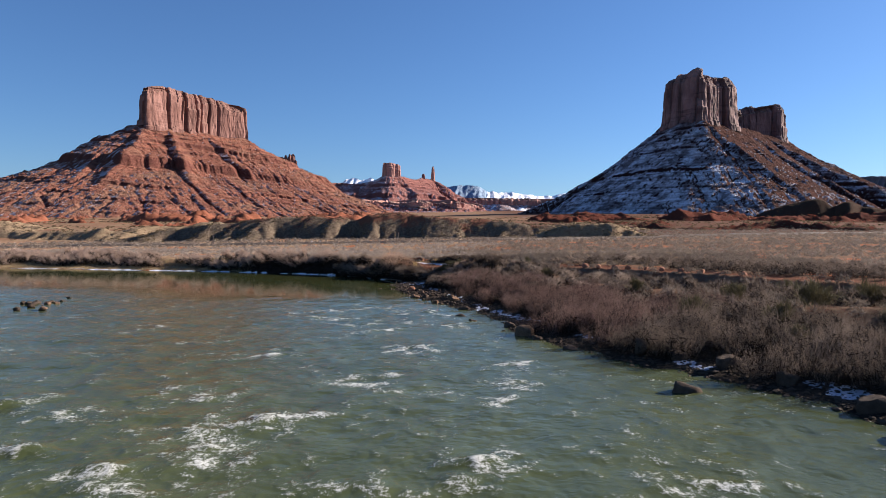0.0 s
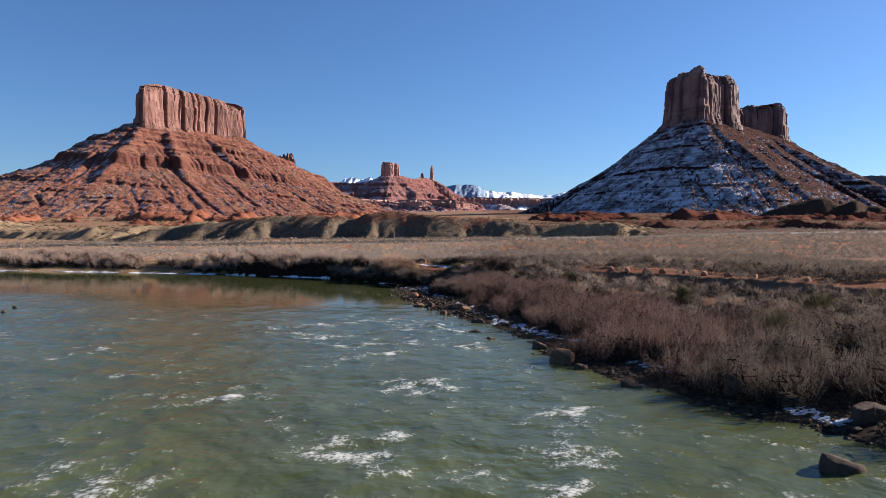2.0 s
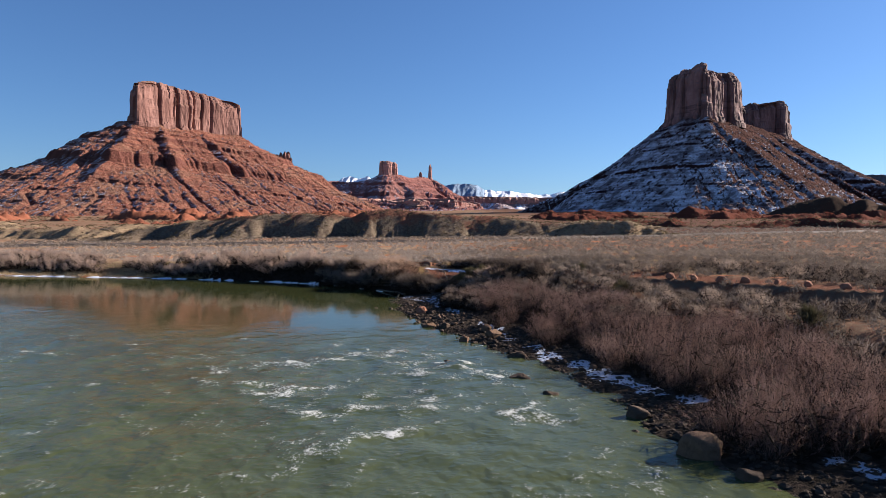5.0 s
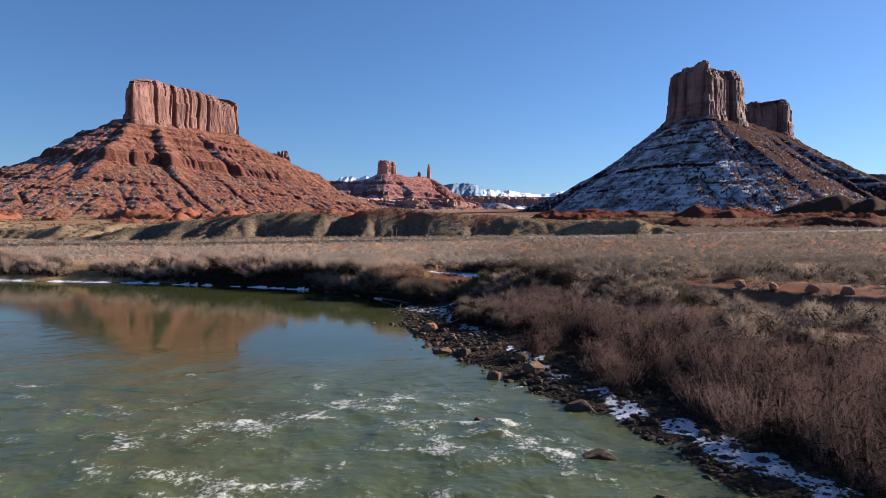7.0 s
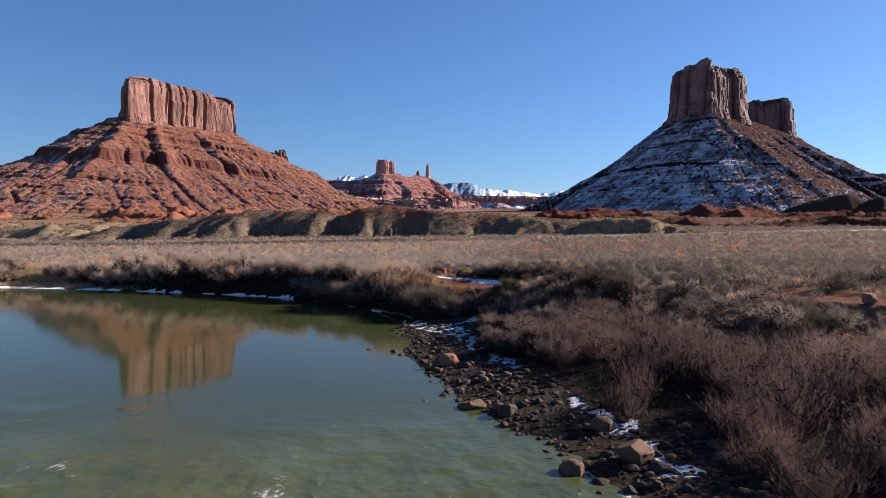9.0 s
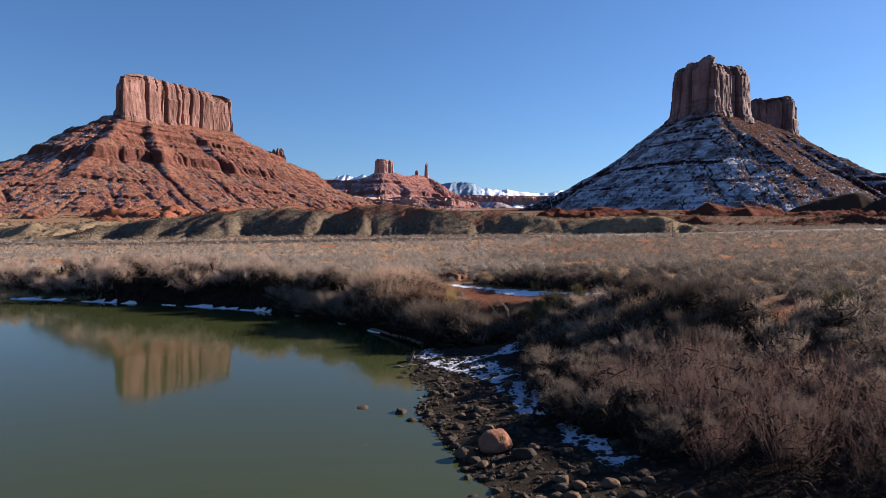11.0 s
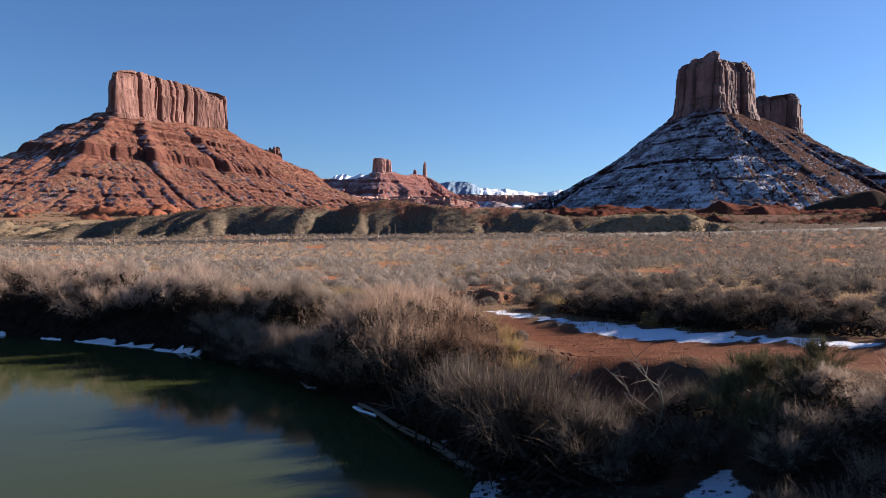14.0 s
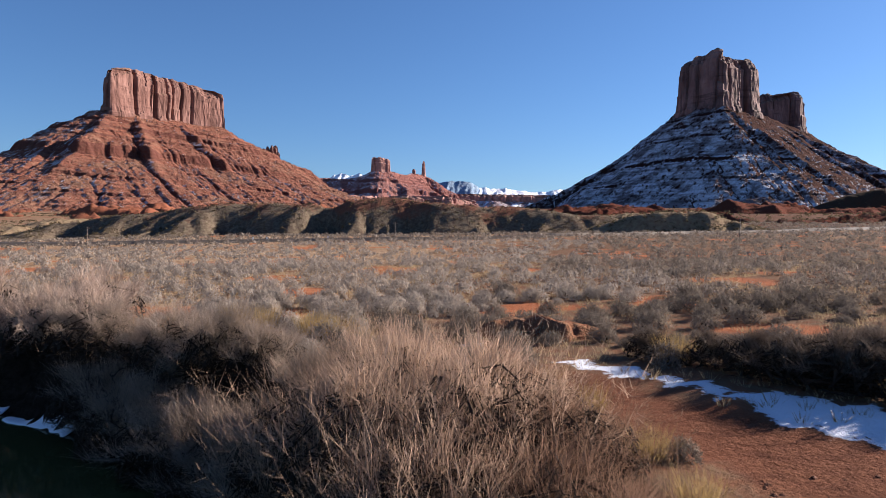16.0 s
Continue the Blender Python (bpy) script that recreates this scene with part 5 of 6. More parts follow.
shrub_things("tamarisk_bush", "rusty brown leafless tamarisk beside the dirt track", "bush", "tamarisks on the bank",
             [(limbs_of(609 + k, 3.0, 2.0), joined([plume(609 + k, 3.4, 2.6, 170, 17, 0.012, 0.8, 0.12, 0.3, 20), shrub(612 + k, 3.0, 2.6, 2600, 0.009, 7, 0.34, thin=True)[1]])) for k in range(2)], [p for p in NEAR_TAM if p[0] >= -14.3], RUSTY_TWIG)
shrub_things("tamarisk_bush", "tangled pinkish-tan leafless tamarisk on the steep bank", "bush", "tamarisks on the bank",
             [shrub(606 + k, 3.3, 2.7, 5200, 0.0085, 7, 0.34, thin=True) for k in range(3)], [p for p in NEAR_TAM if p[0] <= -19.5], RAMP_TWIG)
tam = scatter(1500, (-190, -31, 160, 200), lambda x, y, s, on, kind: (s > 1.3 + 4 * sstep(-60, -80, x)) & (s < 9 + 8 * sstep(-80, -100, x)) & (kind > 0.15), (0.65, 1.2), 35, 1.7)
tam = [p for p in tam if all(math.hypot(p[0] - q[0], p[1] - q[1]) > 2 for q in NEAR_TAM)]
tam.sort(key=lambda p: -p[0])
T2 = [shrub(620 + k, 3.4, 2.6, 1700, 0.02, 5, 0.36, 0.5, 0.6, thin=True) for k in range(4)]
shrub_things("tamarisk_bush", "tan leafless tamarisk on the steep far bank", "bush", "tamarisks on the bank", T2, tam[:110], FAR_TAMARISK)
if tam[110:]:
    stuff("tamarisk_thicket", "tan leafless tamarisk thicket on the far bank", "bushes", [shrub(640 + k, 3.3, 2.5, 300, 0.09, 8, 0.42, thin=True)[1] for k in range(3)], tam[110:], FAR_TAMARISK)

# grey brush round the boat ramp
ramp_brush = [(-1.0, 137.4, 0.62), (-3.2, 135.2, 0.70), (0.2, 134.4, 0.94), (3.4, 133.0, 1.30), (5.6, 136.2, 0.94), (-1.6, 130.2, 1.00), (-0.4, 135.8, 0.78), (1.8, 134.6, 0.86),
              (1.8, 129.0, 1.20), (4.8, 128.4, 1.30), (7.6, 131.4, 1.30), (-3.8, 124.0, 0.60), (0.2, 124.0, 1.00), (3.4, 122.6, 1.20), (-8.2, 137.4, 0.47), (-4.4, 128.0, 0.60), (3.2, 126.0, 1.20), (0.6, 131.6, 1.10), (6.6, 125.6, 1.20), (5.4, 131.0, 1.20), (-2.6, 137.0, 0.66)]
water_brush = [(-10.6, 139.6, 1.71), (-8.8, 139.0, 1.24), (-9.6, 141.4, 1.71), (-7.4, 138.6, 1.02), (-6.6, 140.2, 0.98), (-7.8, 141.6, 0.94), (-5.4, 137.6, 0.77), (-4.6, 139.6, 0.85), (-12.0, 142.2, 1.65), (-13.2, 144.4, 1.65), (-11.4, 143.8, 1.46), (-12.4, 146.0, 1.46), (-10.0, 143.8, 1.10), (-9.0, 140.4, 0.94)]
track_brush = [(0.5, 155.2, 1.11), (2.6, 153.6, 1.11), (-1.4, 156.6, 1.14), (4.6, 151.6, 1.11), (-3.4, 158.8, 1.01), (6.6, 149.8, 1.01), (5.2, 155.4, 0.93), (-7.2, 163.6, 0.68), (-5.2, 161.6, 0.80), (-0.5, 159.5, 0.85), (8.8, 147.4, 0.93), (3.2, 156.2, 0.93),
               (1.2, 153.4, 1.01), (-2.4, 157.6, 1.11), (7.4, 152.6, 0.85), (-4.4, 160.2, 0.93), (-1.0, 158.4, 1.01), (0.0, 154.4, 0.93)]
tan_brush = [(-1.3, 137.6, 0.72), (0.9, 135.6, 0.88), (2.6, 134.0, 0.88), (-1.6, 133.4, 0.72), (-0.6, 130.8, 1.00), (3.0, 131.2, 1.10), (-3.4, 131.6, 0.70), (1.8, 127.6, 1.00), (4.4, 124.6, 1.10)]
shrub_things("grey_brush", "bare grey-brown brush beside the dirt track", "bush", "brush by the track", [shrub(660 + k, 2.2, 1.9, 3200, 0.012, 6, 0.36, thin=True) for k in range(3)], [p for p in ramp_brush if p[0] < 1.5], RAMP_TWIG)
shrub_things("dark_brush", "tall dark leafless brush above the gravel bar", "bush", "brush by the track", [shrub(663 + k, 2.3, 1.9, 3000, 0.012, 6, 0.36, thin=True) for k in range(2)], [p for p in ramp_brush if p[0] >= 1.5], SHADED_TWIG)
bar_brush = [p for p in scatter(900, (-9, 7, 110, 132), lambda x, y, s, on, kind: (s > 6.8 + 1.5 * fbm(x / 4, y / 4, 2, 321)) & (s < 15) & (on < 0.2), (0.55, 1.0), 37, 1.5)
             if all(math.hypot(p[0] - q[0], p[1] - q[1]) > 1.2 for q in ramp_brush + tan_brush)]
shrub_things("grey_brush", "low bare grey-tan brush beside the gravel bar", "bush", "brush by the gravel bar", [shrub(675 + k, 2.1, 1.7, 2400, 0.013, 6, 0.36, thin=True) for k in range(3)], bar_brush, GREY_TWIG)
W3 = [shrub(665 + k, 2.3, 2.0, 3000, 0.012, 7, 0.4, 0.5, 0.6, thin=True) for k in range(3)]
shrub_things("dark_brush", "dense dark leafless brush between the track and the water", "bush", "dark brush by the water", W3, water_brush[::2], SHADED_TWIG)
shrub_things("grey_brush", "tangled grey leafless brush between the track and the water", "bush", "dark brush by the water", W3, water_brush[1::2], GREY_TWIG)
shrub_things("olive_brush", "dense dark olive brush beside the boat ramp", "bush", "olive brush by the ramp", [shrub(668 + k, 2.2, 1.7, 2600, 0.02, 7, 0.3, thin=True) for k in range(2)],
             [(-3.6, 138.6, 1.0), (-2.4, 139.6, 1.0), (-3.0, 137.2, 0.9), (-1.4, 138.4, 0.9), (-0.2, 139.4, 0.8)], OLIVE)
shrub_things("dark_brush", "dense dark brush shading the snow beside the track", "bush", "dark brush by the track", [shrub(670 + k, 2.1, 2.1, 3400, 0.014, 6, 0.34, thin=True) for k in range(3)], track_brush, SHADED_TWIG)
plant_things("tan_brush", "feathery tan leafless brush beside the boat ramp", "bush", "tan brush by the ramp", [plume(685 + k, 2.3, 1.7, 170, 14, 0.013, 0.8, 0.12, 0.3, 9) for k in range(3)], tan_brush, TAMARISK)
plant_things("rabbitbrush", "dry yellow rabbitbrush beside the dirt track", "bush", "rabbitbrush", [clump(680 + k, 1.25, 0.9, 420, 0.016, 0.9, 0.16, 0.5, 0.3) for k in range(3)],
             [(-10.8, 151.0, 0.8), (-10.6, 148.2, 0.75), (-10.2, 146.0, 1.2), (-11.4, 155.2, 0.9), (-21.2, 167.0, 1.2), (-22.6, 168.4, 1.2), (-1.8, 155.0, 0.9), (-6.4, 162.6, 1.1), (-19.5, 165, 1.0), 
              (-25.5, 170.5, 1.2), (-28, 172.5, 1.1), (-12.4, 158, 0.8), (-8.2, 143.2, 0.8)], YELLOW)

# sage on the plain
def sage_zone(x, y, s, on, kind):
    thin = fbm(x / 9, y / 9, 3, 33) + 0.3 * sstep(160, 200, y) - 0.25
    bald = np.min([np.hypot((x - bx) / br, (y - by) / (br * 1.6)) for bx, by, br in BARE], axis=0)
    return (bald > 0.9) & (s > 6 + 15 * (1 - kind)) & (on < 0.15) & (thin < 0.55) & ((y > 120) | (x > 12)) & (along(SNOW_STRIP, x, y)[0] > 2.0) & (fbm(x / 5, y / 5, 2, 35) > -0.6)


sage = scatter(24000, (-70, 75, 50, 235), sage_zone, (0.45, 1.35), 41, 1.6)
sage = [p for p in sage if all(math.hypot(p[0] - q[0], p[1] - q[1]) > 1.3 for q in NEAR_TAM + ramp_brush + track_brush + water_brush + tan_brush)]
sage.sort(key=lambda p: math.hypot(p[0] + 14, p[1] - 150))
def dull(p):
    return p[0] - 0.22 * (p[1] - 150) > -15 + 12 * vnoise(p[0] / 14, p[1] / 14, 61)


S = [(limbs_of(705 + k, 0.8, 0.6)[:3], dome(700 + k, 0.95, 0.95, 900, 0.022, 0.3)) for k in range(5)]
shrub_things("sagebrush", "rounded grey sagebrush on the red plain", "bush", "sagebrush on the plain", S, [p for p in sage[:290] if not dull(p)], SAGE)
shrub_things("sagebrush", "dull brown half-bare sagebrush on the red plain", "bush", "sagebrush on the plain", S, [p for p in sage[:290] if dull(p)], DULL_SAGE)
leafy = [dome(720 + k, 0.85, 0.95, 150, 0.05, 0.32) for k in range(6)]
stuff("sagebrush_field", "rounded grey sagebrush on the plain", "bushes", leafy, [p for p in sage[290:] if not dull(p)], SAGE)
stuff("sagebrush_field", "dull brown sagebrush on the plain", "bushes", leafy, [p for p in sage[290:] if dull(p) and p[1] < 185], DULL_SAGE)
stuff("sagebrush_field", "faded brown sagebrush further out on the plain", "bushes", leafy, [p for p in sage[290:] if dull(p) and p[1] >= 185], PLAIN_SAGE)
mid_sage = scatter(17000, (-190, 190, -30, 330), lambda x, y, s, on, kind: sage_zone(x, y, s, on, kind) & ((y >= 235) | (x > 75) | (x < -70) | (y < 50)), (0.7, 1.5), 43, 1.9)
tufts = [dome(740 + k, 0.8, 0.9, 44, 0.12, 0.36) for k in range(5)]
stuff("sagebrush_field", "grey sagebrush far out on the plain", "bushes", tufts, [p for p in mid_sage if not dull(p)], SAGE)
stuff("sagebrush_field", "dull brown sagebrush far out on the plain", "bushes", tufts, [p for p in mid_sage if dull(p)], PLAIN_SAGE)
far_sage = scatter(9000, (-300, 330, 330, 560), lambda x, y, s, on, kind: (s > 20), (0.9, 2.0), 45, 2.6)
stuff("sagebrush_field", "distant sagebrush below the hills", "bushes", [dome(760 + k, 0.75, 0.9, 20, 0.2, 0.4) for k in range(4)], far_sage, PLAIN_SAGE)
foot_scrub = scatter(6000, (-700, 700, 540, 1050), lambda x, y, s, on, kind: (s > 20) & (fbm(x / 60, y / 60, 3, 54) > -0.3), (1.0, 2.4), 46, 0)
stuff("hill_scrub", "low scrub on the flats below the mesas", "bushes", [dome(765 + k, 0.75, 0.9, 10, 0.3, 0.5) for k in range(4)], foot_scrub, HILL_TWIG)
stuff("hill_scrub", "low scrub dotted over the clay hills", "bushes", [dome(770 + k, 0.8, 0.9, 12, 0.22, 0.6) for k in range(4)], HILL_SCRUB, HILL_TWIG)
grass = scatter(20000, (-60, 70, 118, 230), lambda x, y, s, on, kind: (s > 3 + 8 * (1 - kind)) & (on < 0.4) & (fbm(x / 7, y / 7, 3, 52) > -0.2) & ((y > 152) | (x < -13) | (x > 6)), (0.6, 1.3), 47, 0)
stuff("dry_grass", "short straw-coloured winter grass", "grass", [clump(780 + k, 0.32, 0.3, 12, 0.022, 1.2, 0.2, 0.6, 0.45, True) for k in range(5)], grass, STRAW)
shelf_grass = scatter(16000, (-190, -56, 170, 200), lambda x, y, s, on, kind: (s > 1.0) & (s < 12), (0.8, 1.7), 48, 0)
stuff("dry_grass", "straw-coloured grass along the low far bank", "grass", [clump(786 + k, 0.4, 0.5, 9, 0.05, 1.2, 0.2, 0.8, 0.45, True) for k in range(4)], shelf_grass, STRAW)

# Shade of the bushes, added as near-black strands inside them.
stuff("dead_undergrowth", "near-black shade filler under the willows", "undergrowth", [core(790 + k, 1.75, 1.35, 190, 0.07) for k in range(5)], willows + brush + filler_spots, SHADE_STRANDS)
stuff("dead_undergrowth", "near-black shade filler inside the tamarisks", "undergrowth", [core(800 + k, 2.0, 2.0, 280, 0.13) for k in range(4)], tam, SHADE_STRANDS)
stuff("dead_undergrowth", "near-black shade filler inside the nearest tamarisks", "undergrowth", [core(810 + k, 2.0, 2.1, 1000, 0.08) for k in range(3)], NEAR_TAM, SHADE_STRANDS)
stuff("dead_undergrowth", "near-black shade filler inside the bank brush", "undergrowth", [core(805 + k, 1.6, 1.7, 420, 0.1) for k in range(4)], ramp_brush + track_brush + water_brush + bar_brush, SHADE_STRANDS)
stuff("dead_undergrowth", "near-black shade filler inside the sagebrush", "undergrowth", [core(795 + k, 0.42, 0.5, 12, 0.16) for k in range(4)], sage[:290], SHADE_STRANDS)


# ---- stones ----
def stone_material(name, a, b_, c):
    m, nt, b = material(name)
    info = nt.nodes.new("ShaderNodeObjectInfo")
    g = nt.nodes.new("ShaderNodeNewGeometry")
    n = noise_tex(nt, 2.2, 6, 0.7)
    col = mix(nt, ramp(nt, n, [(0.35, 0.0), (0.65, 1.0)]), a, b_)
    col = mix(nt, calc(nt, "MULTIPLY", info.outputs["Random"], 0.7), col, c)
    col = mix(nt, calc(nt, "MULTIPLY", g.outputs["Random Per Island"], 0.4), col, (0.07, 0.055, 0.045))
    nt.links.new(col, b.inputs["Base Color"])
    b.inputs["Roughness"].default_value = 0.9
    b.inputs["Specular IOR Level"].default_value = 0.08
    bump(nt, b, calc(nt, "ADD", n, calc(nt, "MULTIPLY", noise_tex(nt, 11, 5, 0.7), 0.5)), 0.12, 0.9)
    return m


STONE = stone_material("brown river stone", (0.026, 0.019, 0.014), (0.075, 0.055, 0.04), (0.032, 0.0245, 0.0185))
WARM_STONE = stone_material("warm sandstone boulder", (0.085, 0.052, 0.034), (0.19, 0.118, 0.075), (0.115, 0.073, 0.046))
BOULDER = stone_material("brown river boulder", (0.045, 0.032, 0.024), (0.115, 0.08, 0.056), (0.062, 0.045, 0.033))
DIRT = stone_material("red dirt clods", (0.11, 0.044, 0.027), (0.18, 0.074, 0.044), (0.14, 0.056, 0.034))
RED_STONE = stone_material("red sandstone boulder", (0.23, 0.101, 0.0612), (0.302, 0.151, 0.0936), (0.259, 0.115, 0.072))


def stone_data(seed, subdiv, squash, mat, facets=20):
    """Broken river boulder: a ball cut by planes, then roughened."""
    r = np.random.default_rng(seed)
    bm = bmesh.new()
    bmesh.ops.create_icosphere(bm, subdivisions=subdiv, radius=1)
    planes = r.normal(0, 1, (facets, 3))
    planes /= np.linalg.norm(planes, axis=1)[:, None]
    cut = r.uniform(0.58, 0.9, facets)
    for v in bm.verts:
        p = np.array(v.co)
        for n, c in zip(planes, cut):
            e = p @ n - c
            if e > 0:
                p = p - n * e
        p = p * (1 + 0.09 * noise.noise(Vector(p * 2.3) + Vector((seed, 0, 0))) + 0.04 * noise.noise(Vector(p * 6) + Vector((seed, 3, 0))))
        v.co = Vector((p[0], p[1] * 0.8, p[2] * squash))
    me = bpy.data.meshes.new("boulder")
    bm.to_mesh(me)
    bm.free()
    me.materials.append(mat)
    if subdiv > 2:
        for p in me.polygons:
            p.use_smooth = True
    return me


def stone(name, label, me, x, y, r, rz, up=0.0, group="", scale=(1, 1, 1)):
    ob = tagged(new(name, me), label, "rock", group)
    z = max(on_ground(x, y), -0.2)
    ob.matrix_basis = Matrix.Translation((x, y, z + up)) @ Matrix.Rotation(rz, 4, "Z") @ Matrix.Diagonal((r * scale[0], r * scale[1], r * scale[2], 1))
    return ob


big = [stone_data(900 + k, 4, 0.62, m) for k, m in enumerate((WARM_STONE, WARM_STONE, BOULDER, BOULDER))]
red_big = stone_data(910, 4, 0.75, RED_STONE)
for x, y, r, k, rz, up, label in (
        (15.4, 35.3, 1.3, 2, 0.4, 0.15, "brown rounded boulder standing in the river"), (7.4, 59.3, 1.35, 0, 0.2, 0.25, "large pale sandstone boulder at the waterline"),
        (8.2, 56.5, 0.75, 2, 1.0, 0.1, "brown boulder at the waterline"), (10.5, 50.7, 1.05, 3, 2.0, 0.1, "dark flat boulder at the waterline"),
        (-0.4, 92.0, 0.95, 1, 0.9, 0.25, "large pale sandstone boulder on the beach"), (-3.0, 91.2, 0.75, 0, 2.4, 0.12, "pale boulder at the waterline"),
        (-0.8, 96.2, 0.7, 0, 0.2, 0.25, "pale boulder below the willows"), (0.7, 75.4, 1.0, 3, 0.3, 0.0, "flat rock awash in the river"), (2.2, 70.7, 0.75, 2, 1.2, 0.05, "small boulder in the river"),
        (-4.1, 80.8, 0.6, 2, 0.0, 0.05, "small boulder breaking the current"), (1.3, 83.7, 0.9, 3, 0.0, 0.0, "flat rock at the waterline"), (-6.6, 101.2, 0.7, 1, 0.6, 0.1, "pale boulder at the waterline"),
        (-5.0, 99.6, 0.75, 2, 1.9, 0.15, "brown boulder on the beach"), (-14.9, 119.6, 0.8, 3, 0.2, -0.1, "flat rock just above the water"), (-13.8, 113.2, 0.3, 1, 0.2, 0.05, "small stone in the river"),
        (20.4, 41.8, 1.2, 3, 0.4, 0.2, "dark ledge boulder under the willows"), (22.6, 37.4, 1.1, 2, 0.9, 0.15, "dark boulder under the bank"), (6.3, 65.8, 0.9, 2, 0.1, 0.1, "brown boulder at the waterline"),
        (17.8, 45.2, 1.0, 3, 2.2, 0.2, "dark boulder under the bank"), (9.2, 62.5, 0.9, 3, 0.7, 0.2, "dark boulder on the beach"), (24.2, 30.5, 1.3, 3, 0.1, 0.15, "dark boulder under the bank"), (23.6, 25.8, 1.5, 2, 1.0, 0.2, "dark boulder at the water's edge"),
        (10.2, 18.9, 0.8, 2, 0, -0.15, "dark rock awash in the rapid"), (12.6, 19.8, 0.7, 3, 0, -0.15, "dark rock awash in the rapid"), (5.4, 47.5, 0.45, 2, 0, -0.05, "dark rock awash in the river"), (6.6, 45.4, 0.5, 3, 1, -0.08, "dark rock awash in the river")):
    stone("boulder", label, big[k], x, y, r, rz, up, "boulders by the river")
stone("boulder", "upright brown slab leaning under the willows", big[2], 15.7, 47.3, 1.0, 0.3, 0.5, "boulders by the river", (0.8, 0.7, 1.5))
stone("boulder", "rounded red sandstone boulder on the gravel bar", red_big, -8.1, 112.2, 0.85, 0.4, 0.3, "boulders by the river")
small = [stone_data(920 + k, 3, 0.55, STONE if k % 4 else WARM_STONE, 14) for k in range(8)]
islet = np.random.default_rng(3)
for k in range(16):
    stone("stone", "pale stone on a shoal in the river", small[k % 8], -55.5 + islet.normal(0, 2.0), 82.0 + islet.normal(0, 2.6), islet.uniform(0.25, 0.7), islet.uniform(0, 6), 0.35, "shoal stones")
post = np.random.default_rng(4)
for k in range(10):
    stone("boulder", "red boulder edging the dirt road", red_big, 22.6 + 1.9 * k + post.uniform(-0.3, 0.3), 116.0 - 3.2 * k + post.uniform(-0.7, 0.7), post.uniform(0.5, 0.75), post.uniform(0, 6), 0.25, "boulders along the dirt road")
beach = scatter(5200, (-16, 27, 20, 137), lambda x, y, s, on, kind: (s > -1.4) & (s < 6.0) & (kind < 0.2) & (on < 0.5), (0.11, 0.4), 51, 0.5)
beach.sort(key=lambda p: math.hypot(p[0] + 5, p[1] - 100))
st = np.random.default_rng(9)
for k, (x, y, r) in enumerate(beach[:298]):
    r = r * (1.5 if st.uniform() > 0.85 else 1.0)
    stone("stone", "brown river stone on the gravel beach", small[k % 8], x, y, r, st.uniform(0, 6.3), r * 0.15, "stones on the beach")


rest_of_beach = beach[298:]


def pebble_proto(seed):
    r = np.random.default_rng(seed)
    bm = bmesh.new()
    bmesh.ops.create_icosphere(bm, subdivisions=1, radius=1)
    bm.verts.ensure_lookup_table()
    v = np.array([p.co for p in bm.verts]) * r.uniform(0.7, 1.2, (len(bm.verts), 1)) * [1, 0.75, 0.5]
    f = np.array([[q.index for q in p.verts] for p in bm.faces]).ravel()
    n = len(bm.faces)
    bm.free()
    return v, f, np.full(n, 3)


along_bank = [p for p in BANK if 10 <= p[1] <= 145]
bed = np.random.default_rng(53)
py_ = bed.uniform(16, 140, 7000)
px_ = np.interp(py_, [p[1] for p in along_bank], [p[0] for p in along_bank]) + bed.uniform(-0.8, 9, 7000) * bed.uniform(0.45, 1, 7000)
ps_, pon = ground_z(px_, py_)[1:3]
pr_ = bed.uniform(0.05, 0.25, 7000) * bed.uniform(0.5, 1, 7000)
good = (ps_ > -0.9) & (ps_ < 8) & (pon < 0.5)
pebbles = list(zip(px_[good].tolist(), py_[good].tolist(), pr_[good].tolist()))
clods = [(-8.2 + 1.5 * pick.gauss(0, 0.7), 147.6 + 1.6 * pick.gauss(0, 0.8), pick.uniform(0.03, 0.13)) for _ in range(70)]
clods += [(pick.uniform(-7, 4), 151.5 - 0.9 * pick.uniform(0, 1) * 9 + pick.gauss(0, 1.5), pick.uniform(0.03, 0.1)) for _ in range(50)]
stuff("dirt_clods", "dark red clods of churned dirt on the track", "dirt", [pebble_proto(960 + k) for k in range(4)], clods, DIRT)
stuff("gravel", "brown and grey gravel on the beach", "gravel", [pebble_proto(940 + k) for k in range(5)], pebbles + rest_of_beach, STONE)

SNOW_HEAP, _nt, _b = material("old snow")
_nt.links.new(mix(_nt, noise_tex(_nt, 3, 5, 0.7), (0.62, 0.66, 0.74), (0.8, 0.83, 0.88)), _b.inputs["Base Color"])
_b.inputs["Roughness"].default_value = 0.8
bump(_nt, _b, noise_tex(_nt, 6, 5, 0.7), 0.06)


def ground_mesh_z(x, y):
    """Height of the ground sheet between its grid lines."""
    i = np.clip(np.searchsorted(gx, x) - 1, 0, len(gx) - 2)
    j = np.clip(np.searchsorted(gy, y) - 1, 0, len(gy) - 2)
    u, v = (x - gx[i]) / (gx[i + 1] - gx[i]), (y - gy[j]) / (gy[j + 1] - gy[j])
    return (GZ[j, i] * (1 - u) + GZ[j, i + 1] * u) * (1 - v) + (GZ[j + 1, i] * (1 - u) + GZ[j + 1, i + 1] * u) * v


